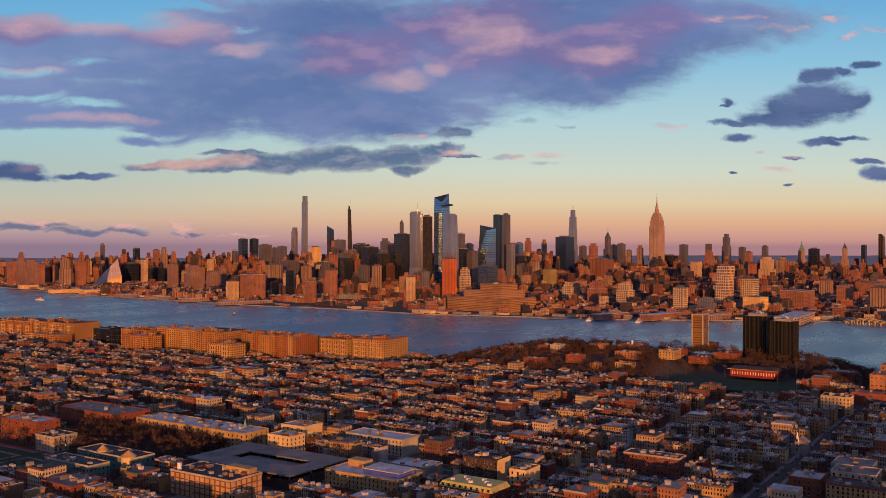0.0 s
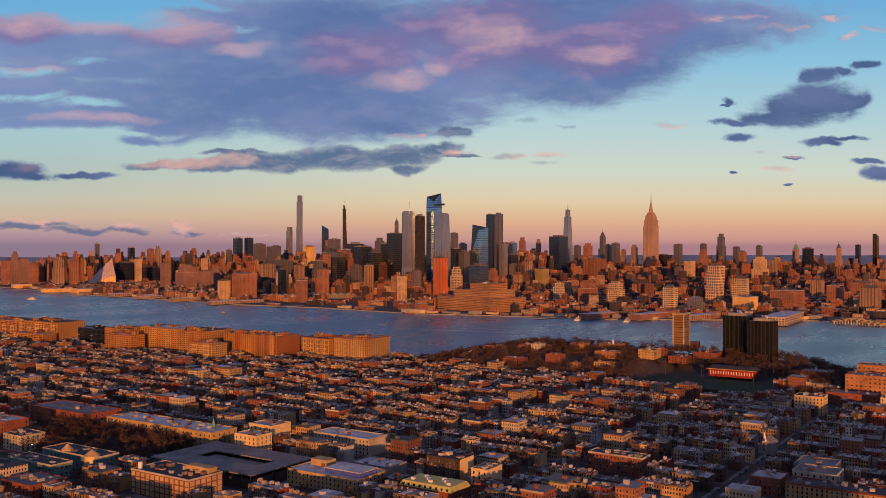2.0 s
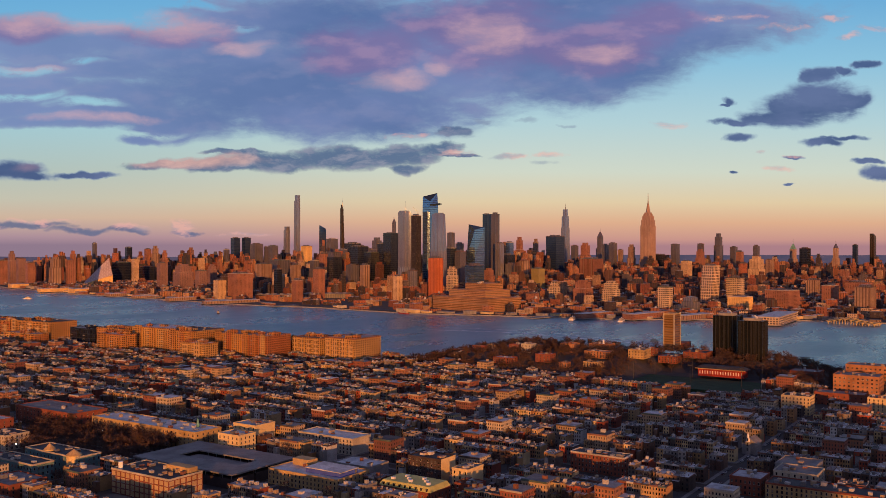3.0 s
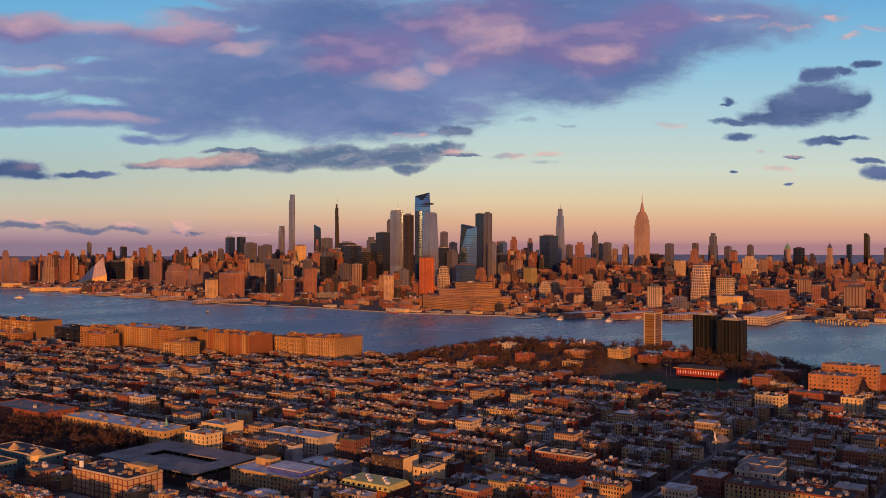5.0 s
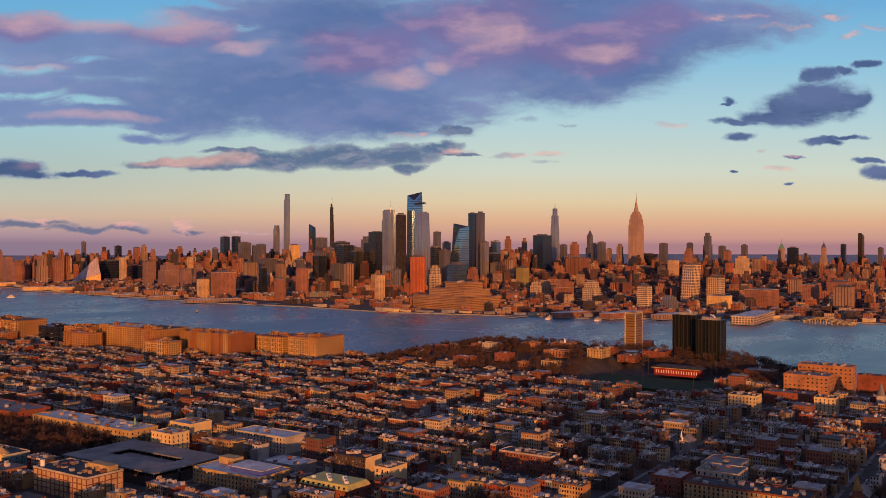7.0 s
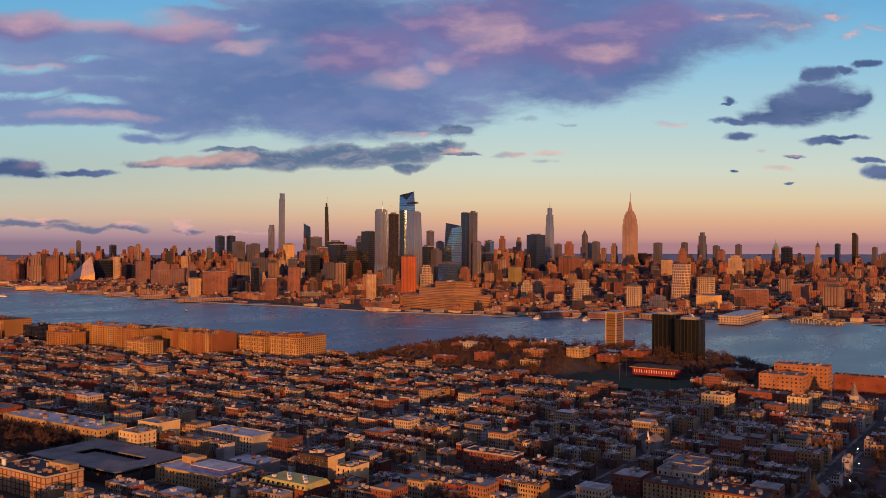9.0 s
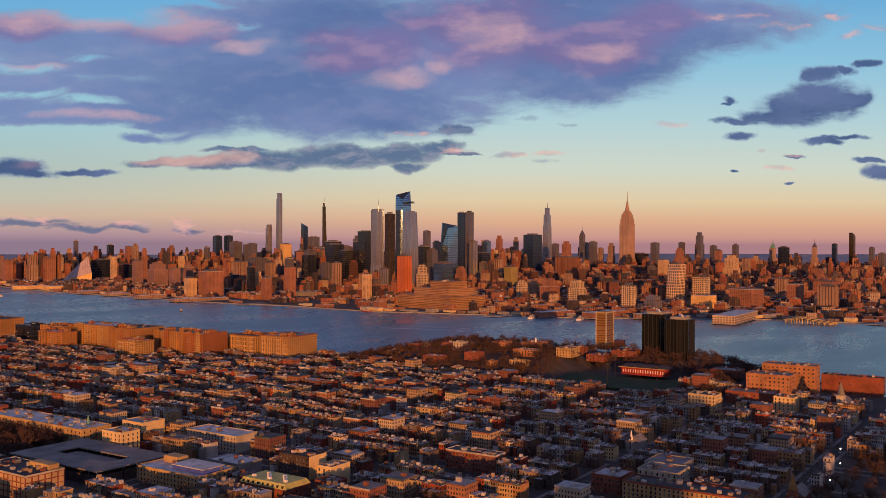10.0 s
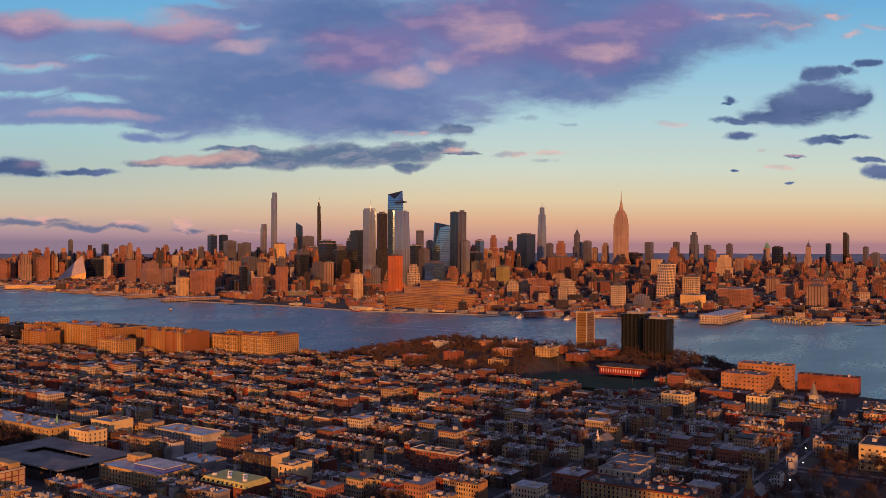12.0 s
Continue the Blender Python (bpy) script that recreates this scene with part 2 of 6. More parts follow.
HOUSE = palette("row_house_masonry", [(0.24, 0.06, 0.035), (0.30, 0.14, 0.07), (0.12, 0.07, 0.05), (0.46, 0.32, 0.16), (0.17, 0.14, 0.12), (0.30, 0.28, 0.26), (0.32, 0.07, 0.035),
                                      (0.60, 0.46, 0.24), (0.09, 0.065, 0.055), (0.36, 0.20, 0.09), (0.52, 0.50, 0.46), (0.20, 0.12, 0.08), (0.40, 0.26, 0.12), (0.24, 0.21, 0.19)], 0.85)
ROOF = palette("flat_roofing", [(0.30, 0.30, 0.31), (0.08, 0.075, 0.075), (0.19, 0.185, 0.185), (0.44, 0.44, 0.45), (0.055, 0.052, 0.052), (0.22, 0.20, 0.19), (0.56, 0.56, 0.57), (0.13, 0.12, 0.12)], 0.75, 0.12, 0.8, 0.55)
TRIM = palette("cornice_paint", [(0.16, 0.08, 0.06), (0.45, 0.40, 0.33), (0.08, 0.07, 0.07), (0.55, 0.53, 0.50), (0.22, 0.11, 0.08), (0.10, 0.14, 0.12)], 0.7)
CLUTTER = palette("roof_plant_paint", [(0.45, 0.44, 0.42), (0.24, 0.10, 0.06), (0.55, 0.53, 0.50), (0.18, 0.18, 0.19), (0.40, 0.30, 0.20)], 0.7)
BRICK = plain("red_brick", (0.24, 0.075, 0.045), 0.85)
ORANGE_BRICK = plain("orange_brick", (0.40, 0.19, 0.09), 0.85)
TAN = plain("tan_brick", (0.47, 0.33, 0.15), 0.85)
CREAM = plain("cream_stucco", (0.64, 0.50, 0.26), 0.85, 0.06, 1.0, 0.25)
GREY_WALL = plain("grey_concrete", (0.30, 0.29, 0.28), 0.85)
DARK_WALL = plain("dark_brick", (0.07, 0.05, 0.045), 0.85)
STONE = plain("pale_stone", (0.46, 0.42, 0.33), 0.8)
GREY_ROOF = plain("grey_deck_roof", (0.22, 0.21, 0.20), 0.8, 0.06, 0.7, 0.45)
TAR = plain("black_tar_roof", (0.05, 0.05, 0.055), 0.75, 0.1, 0.6, 0.5)
SILVER = plain("silver_coated_roof", (0.60, 0.59, 0.58), 0.6, 0.1, 0.6, 0.5)
LIME = plain("yellow_green_mansard", (0.52, 0.50, 0.16), 0.7, 0.1, 1.5, 0.3)
BLUE = plain("blue_cladding", (0.08, 0.12, 0.50), 0.6)
GREEN_COPPER = plain("green_copper", (0.16, 0.36, 0.28), 0.6)
WHITE = plain("white_paint", (0.75, 0.73, 0.70), 0.6, 0.1, 1.5, 0.2)
TEAL = plain("teal_cladding", (0.12, 0.22, 0.22), 0.7)
STEEL = plain("galvanised_steel", (0.35, 0.35, 0.36), 0.45, metal=0.8)
BARK = plain("bare_bark", (0.075, 0.05, 0.035), 0.9)
TWIGS = palette("bare_twigs", [(0.12, 0.062, 0.042), (0.09, 0.062, 0.05), (0.13, 0.07, 0.045), (0.075, 0.056, 0.05)], 0.9)
BRONZE = plain("dark_bronze", (0.014, 0.012, 0.006), 0.6)
PINE = plain("evergreen_needles", (0.02, 0.035, 0.022), 0.9)
RUST_RED = plain("red_hull_paint", (0.30, 0.035, 0.025), 0.6)
POLE = plain("dark_painted_steel", (0.05, 0.05, 0.05), 0.6)
GOLD = plain("gilded_copper", (0.34, 0.19, 0.06), 0.6, metal=0.2)

m, g = material("asphalt_and_yards")
p = place(g)
GROUND = m
finish(g, g.mix(g.ramp(g.noise(p, 0.03, 6.0, 0.6), [(0.42, 0.0), (0.6, 1.0)]), weathered(g, (0.045, 0.045, 0.05, 1), 0.04, 0.8), weathered(g, (0.075, 0.06, 0.045, 1), 0.1, 0.8)), 0.9, 0.0, g.noise(p, 1.0, 4.0), 0.5, 0.2)
m, g = material("asphalt")
ASPHALT = m
finish(g, weathered(g, (0.05, 0.05, 0.053, 1), 0.06, 1.5), 0.85, 0.0, g.noise(place(g), 2.0, 4.0), 0.3, 0.05)
m, g = material("concrete_paving")
PAVING = m
finish(g, weathered(g, (0.20, 0.19, 0.18, 1), 0.1, 1.0), 0.85, 0.0, g.noise(place(g), 2.0, 4.0), 0.3, 0.05)
TURF = plain("playing_turf", (0.03, 0.06, 0.025), 0.95)

m, g = material("window_glass")
GLASS = m
finish(g, g.ramp(lot(g), [(0.0, (0.015, 0.017, 0.02)), (0.45, (0.04, 0.04, 0.045)), (0.75, (0.10, 0.09, 0.08)), (0.93, (0.22, 0.19, 0.15))], "CONSTANT"), 0.12, 0.0, None, spec=0.6)

m, g = material("river_water")
WATER = m
p = g.node("ShaderNodeVectorMath", place(g), (1.0, 1.0, 1.0), operation="MULTIPLY").outputs[0]
chop = g.math("ADD", g.noise(p, 0.22, 3.0, 0.6), g.math("MULTIPLY", g.noise(p, 0.03, 3.0, 0.6), 2.5))
slicks = g.noise(g.node("ShaderNodeVectorMath", p, (0.6, 1.4, 1.0), operation="MULTIPLY").outputs[0], 0.004, 5.0, 0.6)
finish(g, g.mix(g.smooth(slicks, 0.35, 0.65), (0.034, 0.122, 0.168, 1), (0.046, 0.138, 0.182, 1)), g.ramp(slicks, [(0.35, 0.22), (0.65, 0.36)]), 0.0, chop, 0.4, 0.8, 0.5)
m, g = material("wake_foam")
FOAM = m
finish(g, weathered(g, (0.75, 0.76, 0.78, 1), 0.05, 0.4, 0.8), 0.5)

m, g = material("distant_land_haze")      # backdrop: far hills that glow, evening haze put into their colour
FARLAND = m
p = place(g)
haze_col = g.ramp(g.noise(p, 0.012, 6.0, 0.7), [(0.35, srgb(76, 74, 98)), (0.6, srgb(94, 82, 102)), (0.75, srgb(138, 98, 98))])
g.node("ShaderNodeOutputMaterial", g.node("ShaderNodeEmission", haze_col, 0.9).outputs[0])


def dusk_haze(c, light=0.95, grey=0.12):
    """Dims and greys a city wall colour: dusk haze put into the base colour."""
    mean = sum(c) / 3
    return tuple((q + (mean - q) * grey) * light for q in c)


def facade(name, wall, glass, bay=3.2, floor=3.6, wide=0.55, tall=0.55, wall_rough=0.8, glass_rough=0.12, metal=0.0, several=None, vary=True, blinds=0.5):
    """A storeyed wall far off: bays and floors by the wall's own metres, each window a little different."""
    m, g = material(name)
    uv = g.node("ShaderNodeUVMap").outputs[0]
    s = g.node("ShaderNodeSeparateXYZ", uv)
    own = g.math("MULTIPLY_ADD", lot(g), 0.8 if vary else 0.0, 0.85 if vary else 1.0)
    u, v = g.math("DIVIDE", g.math("DIVIDE", s.outputs[0], bay), own), g.math("DIVIDE", s.outputs[1], floor)
    in_u = g.math("LESS_THAN", g.math("ABSOLUTE", g.math("SUBTRACT", g.math("FRACT", u), 0.5)), wide / 2)
    in_v = g.math("LESS_THAN", g.math("ABSOLUTE", g.math("SUBTRACT", g.math("FRACT", v), 0.5)), tall / 2)
    cell = g.node("ShaderNodeCombineXYZ", g.math("FLOOR", u), g.math("FLOOR", v), lot(g)).outputs[0]
    rnd = g.node("ShaderNodeTexWhiteNoise", cell).outputs["Value"]
    mask = g.math("MULTIPLY", in_u, in_v)
    if several and name.startswith("city"):
        several = [dusk_haze(c) for c in several]
    if wall and name in ("tower_brick", "tower_tan", "tower_limestone", "tower_cream", "tower_white_grid", "banded_warehouse"):
        wall = dusk_haze(wall)
    if several:
        n = len(several)
        wall_col = g.ramp(lot(g), [(i / n, c) for i, c in enumerate(several)], "CONSTANT")
    else:
        wall_col = (*wall, 1.0)
    wall_col = weathered(g, wall_col, 0.02, 0.3, 0.4)
    glass_col = g.mix(g.math("MULTIPLY", g.math("POWER", rnd, 4.0), blinds), (*glass, 1.0), (0.30, 0.26, 0.2, 1.0))
    upward = g.math("GREATER_THAN", g.node("ShaderNodeSeparateXYZ", g.node("ShaderNodeNewGeometry").outputs["Normal"]).outputs[2], 0.7)
    mask = g.math("MULTIPLY", mask, g.math("SUBTRACT", 1.0, upward))
    colour = g.mix(mask, wall_col, glass_col)
    rough = g.math("ADD", g.math("MULTIPLY", mask, glass_rough - wall_rough), wall_rough)
    finish(g, colour, rough, metal, None, spec=0.5)
    return m


CITY = facade("city_walls", None, (0.06, 0.03, 0.028), 4.2, 3.6, 0.5, 0.5, several=[(0.34, 0.11, 0.055), (0.44, 0.27, 0.15), (0.10, 0.035, 0.026), (0.42, 0.17, 0.07), (0.56, 0.40, 0.24), (0.05, 0.042, 0.048), (0.44, 0.13, 0.05), (0.11, 0.10, 0.115), (0.22, 0.06, 0.034), (0.026, 0.03, 0.042), (0.28, 0.09, 0.045)])
CITY_PALE = facade("city_walls_pale", None, (0.07, 0.05, 0.05), 5.0, 3.8, 0.42, 0.5, several=[(0.52, 0.29, 0.13), (0.62, 0.46, 0.30), (0.13, 0.06, 0.045), (0.46, 0.20, 0.09), (0.05, 0.05, 0.062), (0.36, 0.14, 0.065), (0.24, 0.07, 0.036)])
CITY_RIB = facade("city_walls_ribbed", None, (0.07, 0.035, 0.03), 5.0, 400.0, 0.34, 1.1, several=[(0.42, 0.14, 0.06), (0.15, 0.07, 0.05), (0.46, 0.22, 0.10), (0.06, 0.05, 0.055), (0.40, 0.15, 0.07)])
T_BRICK = facade("tower_brick", (0.34, 0.14, 0.085), (0.10, 0.05, 0.04), 5.0, 3.6, 0.42, 0.5)
T_TAN = facade("tower_tan", (0.36, 0.23, 0.15), (0.12, 0.07, 0.055), 6.5, 400.0, 0.36, 1.1)
# brick for the far left, with pinkish evening haze mixed into its colour
T_DUSK = facade("tower_hazed_brick", (0.24, 0.14, 0.125), (0.12, 0.08, 0.08), 5.5, 3.6, 0.42, 0.5)
T_CREAM = facade("tower_cream", (0.64, 0.44, 0.24), (0.16, 0.10, 0.07), 4.0, 3.6, 0.42, 0.5)
T_GOLD = facade("tower_gold_panels", (0.78, 0.52, 0.20), (0.42, 0.26, 0.10), 4.0, 3.6, 0.4, 0.5)
T_GREY = facade("tower_grey", (0.14, 0.125, 0.14), (0.105, 0.11, 0.14), 5.6, 400.0, 0.5, 1.1, 0.5, 0.12, 0.3, blinds=0.2)
T_DARK = facade("tower_dark", (0.016, 0.018, 0.026), (0.010, 0.016, 0.034), 4.0, 7.6, 0.8, 0.8, 0.35, 0.10, 0.0, blinds=0.06)
T_NAVY = facade("tower_navy", (0.02, 0.03, 0.055), (0.016, 0.034, 0.085), 4.0, 7.6, 0.85, 0.85, 0.3, 0.10, 0.2, blinds=0.05)
T_BLUE = facade("tower_blue_glass", (0.10, 0.14, 0.21), (0.16, 0.27, 0.42), 3.0, 8.0, 0.88, 0.8, 0.3, 0.08, 0.8, blinds=0.15)
T_GLASS = facade("tower_pale_glass", (0.26, 0.24, 0.26), (0.22, 0.23, 0.28), 7.0, 400.0, 0.6, 1.1, 0.4, 0.10, 0.5, blinds=0.1)
T_STONE = facade("tower_limestone", (0.42, 0.28, 0.21), (0.26, 0.16, 0.12), 6.4, 400.0, 0.34, 1.1)
T_RIB = facade("tower_ribbed_dark", (0.012, 0.011, 0.008), (0.008, 0.010, 0.010), 5.0, 400.0, 0.72, 1.1, 0.5, 0.10, blinds=0.03)
T_GRID = facade("tower_white_grid", (0.60, 0.45, 0.28), (0.05, 0.045, 0.05), 6.5, 5.2, 0.6, 0.6, vary=False)
T_LATTICE = facade("tower_lattice", (0.62, 0.46, 0.30), (0.08, 0.06, 0.06), 7.0, 8.0, 0.62, 0.7, vary=False)
T_BAND = facade("banded_warehouse", (0.42, 0.22, 0.09), (0.15, 0.085, 0.04), 400.0, 4.6, 1.1, 0.42, vary=False)
T_BROWN = facade("tower_brown_ribs", (0.22, 0.095, 0.06), (0.12, 0.055, 0.04), 6.0, 400.0, 0.4, 1.1)
T_TERRA = facade("tower_terracotta", (0.56, 0.15, 0.045), (0.30, 0.08, 0.03), 6.0, 400.0, 0.35, 1.1)
T_BRONZE = facade("tower_bronze_glass", (0.10, 0.065, 0.03), (0.05, 0.035, 0.02), 6.0, 400.0, 0.6, 1.1, 0.3, 0.12, 0.5, blinds=0.05)
T_OLIVE = facade("tower_olive_glass", (0.30, 0.24, 0.08), (0.26, 0.22, 0.09), 5.0, 4.0, 0.6, 0.6, 0.6, 0.2)
T_OPEN = facade("tower_open_floors", (0.045, 0.038, 0.04), (0.008, 0.008, 0.010), 6.0, 5.0, 0.75, 0.7, 0.8, 0.6, blinds=0.25, vary=False)
TERRACED = facade("terraced_metal_roof", (0.42, 0.34, 0.34), (0.62, 0.58, 0.56), 7.0, 8.0, 0.35, 0.35, 0.5, 0.4, vary=False, blinds=0.1)
SHIP = facade("waterfront_apartments", (0.44, 0.27, 0.14), (0.03, 0.02, 0.018), 4.4, 3.3, 0.52, 0.6, vary=False, several=[(0.42, 0.20, 0.055), (0.50, 0.31, 0.11), (0.34, 0.12, 0.04), (0.44, 0.23, 0.065), (0.38, 0.15, 0.045)])
SHIP_PALE = facade("pale_window_bays", (0.52, 0.34, 0.15), (0.08, 0.05, 0.03), 4.4, 6.6, 0.5, 0.62, vary=False)
FLAT = facade("brick_flats", None, (0.03, 0.028, 0.03), 2.3, 3.2, 0.42, 0.55, vary=False, several=[(0.26, 0.09, 0.055), (0.40, 0.29, 0.18), (0.34, 0.16, 0.09), (0.50, 0.42, 0.30), (0.2, 0.08, 0.06)])

# ---- building kit ----
class Kit:
    """Collects faces for one mesh: places, faces, slots of material and metres along each wall."""

    def __init__(self):
        self.v, self.f, self.s, self.uv = [], [], [], []

    def face(self, pts, slot=0, uv=None):
        n = len(self.v)
        self.v.extend(pts)
        self.f.append(tuple(range(n, n + len(pts))))
        self.s.append(slot)
        self.uv.extend(uv or [(0.0, 0.0)] * len(pts))

    def prism(self, ring, z0, z1, slot=0, top=None, ring_top=None, bottom=False):
        """Upright walls over a ring of x, y (counterclockwise) as one welded body, with a lid of slot top."""
        n, k = len(self.v), len(ring)
        up = ring_top or ring
        self.v.extend((x, y, z0) for x, y in ring)
        self.v.extend((x, y, z1) for x, y in up)
        run = 0.0
        for i in range(k):
            j = (i + 1) % k
            step = math.dist(ring[i], ring[j])
            self.f.append((n + i, n + j, n + k + j, n + k + i))
            self.s.append(slot)
            self.uv.extend([(run, 0.0), (run + step, 0.0), (run + step, z1 - z0), (run, z1 - z0)])
            run += step
        self.f.append(tuple(range(n + k, n + 2 * k)))
        self.s.append(slot if top is None else top)
        self.uv.extend([(0.0, 0.0)] * k)
        if bottom:
            self.f.append(tuple(reversed(range(n, n + k))))
            self.s.append(slot)
            self.uv.extend([(0.0, 0.0)] * k)

    def box(self, x0, x1, y0, y1, z0, z1, slot=0, top=None, bottom=False):
        self.prism([(x0, y0), (x1, y0), (x1, y1), (x0, y1)], z0, z1, slot, top, None, bottom)

    def turned(self, cx, cy, a, b, angle, z0, z1, slot=0, top=None, taper=1.0):
        """A box of a by b turned by angle degrees."""
        c, s = math.cos(radians(angle)), math.sin(radians(angle))
        def ring(k):
            return [(cx + (p * a * c - q * b * s) * k / 2, cy + (p * a * s + q * b * c) * k / 2) for p, q in ((-1, -1), (1, -1), (1, 1), (-1, 1))]
        self.prism(ring(1), z0, z1, slot, top, ring(taper))

    def tube(self, cx, cy, r0, r1, z0, z1, slot=0, sides=10):
        def ring(r):
            return [(cx + r * math.cos(2 * math.pi * i / sides), cy + r * math.sin(2 * math.pi * i / sides)) for i in range(sides)]
        self.prism(ring(r0), z0, z1, slot, None, ring(max(r1, 0.01)))

    def beam(self, p, q, r, slot=0, sides=4, taper=1.0):
        """A bar from p to q."""
        p, q = Vector(p), Vector(q)
        d = (q - p).normalized()
        a = d.orthogonal().normalized()
        b = d.cross(a)
        n = len(self.v)
        for c, k in ((p, 1.0), (q, taper)):
            for i in range(sides):
                t = 2 * math.pi * i / sides
                self.v.append(tuple(c + (a * math.cos(t) + b * math.sin(t)) * r * k))
        for i in range(sides):
            j = (i + 1) % sides
            self.f.append((n + i, n + j, n + sides + j, n + sides + i))
            self.s.append(slot)
            self.uv.extend([(0.0, 0.0)] * 4)

    def mesh(self, name, mats):
        me = bpy.data.meshes.new(name)
        me.from_pydata(self.v, [], self.f)
        for m in mats:
            me.materials.append(m)
        me.polygons.foreach_set("material_index", self.s)
        layer = me.uv_layers.new(name="metres")
        layer.data.foreach_set("uv", np.array(self.uv, dtype=np.float32).ravel())
        me.update()
        return me


def part(name, kit, mats, parent, label=""):
    """One mesh under a thing or a part."""
    data = kit.mesh(name, mats if isinstance(mats, (list, tuple)) else [mats]) if isinstance(kit, Kit) else kit
    ob = new(name, data)
    ob.parent = parent
    return tagged(ob, label)


def thing(name, label, category, x=0.0, y=0.0, z=0.0, turn=0.0, group="", kind=""):
    ob = new(name)
    ob.matrix_basis = pose(x, y, z, 0, 0, turn)
    return tagged(ob, label, category, group, kind)


def setting(name, kit, mats, label, category, kind="structure"):
    return tagged(new(name, kit.mesh(name, mats if isinstance(mats, (list, tuple)) else [mats])), label, category, "", kind)


# ---- land and water ----
def heading(ahead, right):
    """A place that far ahead along the view's heading and that far to its right."""
    c, s = math.cos(HEADING), math.sin(HEADING)
    return (c * ahead + s * right, s * ahead - c * right)


k = Kit()
k.face([(-4000, -5200, -4), (9000, -5200, -4), (9000, 9000, -4), (-4000, 9000, -4)])
setting("ground", k, GROUND, "dark river bed and land reaching the horizon", "ground")
k = Kit()
k.face([(600, -5000, 0), (4200, -5000, 0), (4200, 8500, 0), (600, 8500, 0)])
setting("water", k, WATER, "blue-grey rippled river under the evening sky", "river")
# near bank, with the bluff of the campus pushing out into the river
NEAR_BANK = [(-3500, -4500), (1290, -4500), (1290, -700), (1285, -60), (1262, 30), (1300, 120), (1345, 250), (1372, 420), (1330, 600), (1235, 740), (1165, 830), (1185, 900), (1230, 1150), (1190, 1500), (1150, 2600), (1150, 6000), (-3500, 6000)]
k = Kit()
k.prism(NEAR_BANK, -3.5, 2.0, 1, 0)
setting("ground", k, [GROUND, GREY_WALL], "dark asphalt and bare yards of the near town", "ground")
FAR_BANK = [(2560, -4500), (2440, -300), (2390, 208), (2350, 500), (2215, 720), (2125, 880), (2095, 1020), (2040, 1250), (2005, 1380), (2040, 1720), (2010, 2010), (2065, 2450), (2095, 2930), (2310, 3860), (2600, 6500), (8500, 8500), (8500, -4500)]
k = Kit()
k.prism(FAR_BANK, -3.5, 2.4, 1, 0)
setting("ground", k, [GROUND, GREY_WALL], "dark streets of the city across the river", "ground")

# ---- near town: terraces of row houses ----
BASE = 2.0
STREET_Y, STREET_STEP = 38.0, 137.0      # middles of the cross streets
FACE_X, AVENUE_STEP = 632.0, 79.0        # west fronts of the blocks
BLOCK_W = 61.0
rnd = random.Random(7)


def hill(x, y):
    """The campus bluff over the river."""
    def ease(t):
        t = min(max(t, 0.0), 1.0)
        return t * t * (3 - 2 * t)
    rise = 24.0 * ease((x - 1085) / 130) * ease((1375 - x) / 60) * ease((y - 130) / 170) * ease((800 - y) / 170)
    level = ease((y - 225) / 35) * ease((445 - y) / 35) * ease((1290 - x) / 55)      # the playing field's terrace
    return rise * (1 - level) + min(rise, 6.5) * level


# plots that larger buildings, parks and fields take up: x0, x1, y0, y1
TAKEN = []


def free(x0, x1, y0, y1):
    return all(x1 < a or x0 > b or y1 < c or y0 > d for a, b, c, d in TAKEN)


def in_sight(x, y):
    return x > 300 and y < 1.75 * x + 60 and y > 0.135 * x - 300 and (x * 0.834 + y * 0.552) > 560


def window_mesh(name, w, h, pane=None):
    """A framed sash window that stands 8 cm proud, facing west, with its sill."""
    k = Kit()
    k.box(-0.06, 0.0, -w / 2 - 0.1, w / 2 + 0.1, 0.0, h + 0.2, 1, None, True)
    k.box(-0.08, -0.06, -w / 2, w / 2, 0.1, h + 0.1, 0, None, True)
    k.box(-0.22, 0.0, -w / 2 - 0.2, w / 2 + 0.2, -0.15, 0.0, 1, None, True)
    return k.mesh(name, [pane or GLASS, TRIM])


SASH = window_mesh("window", 1.05, 1.75)
DOOR = window_mesh("door", 1.15, 2.3)


def house_windows(w, d, floors):
    """Where the windows sit: x, y, z and turn, on the front (west) and the back."""
    spots = []
    for f in range(floors):
        z = 1.2 + 3.15 * f
        n = 3 if w < 9 else 5
        for i in range(n):
            spots.append((0.0, w * (i + 0.5) / n - w / 2, z, 0))
        for i in range(max(2, n - 1)):
            spots.append((d, w * (i + 0.5) / max(2, n - 1) - w / 2, z, 180))
    return spots


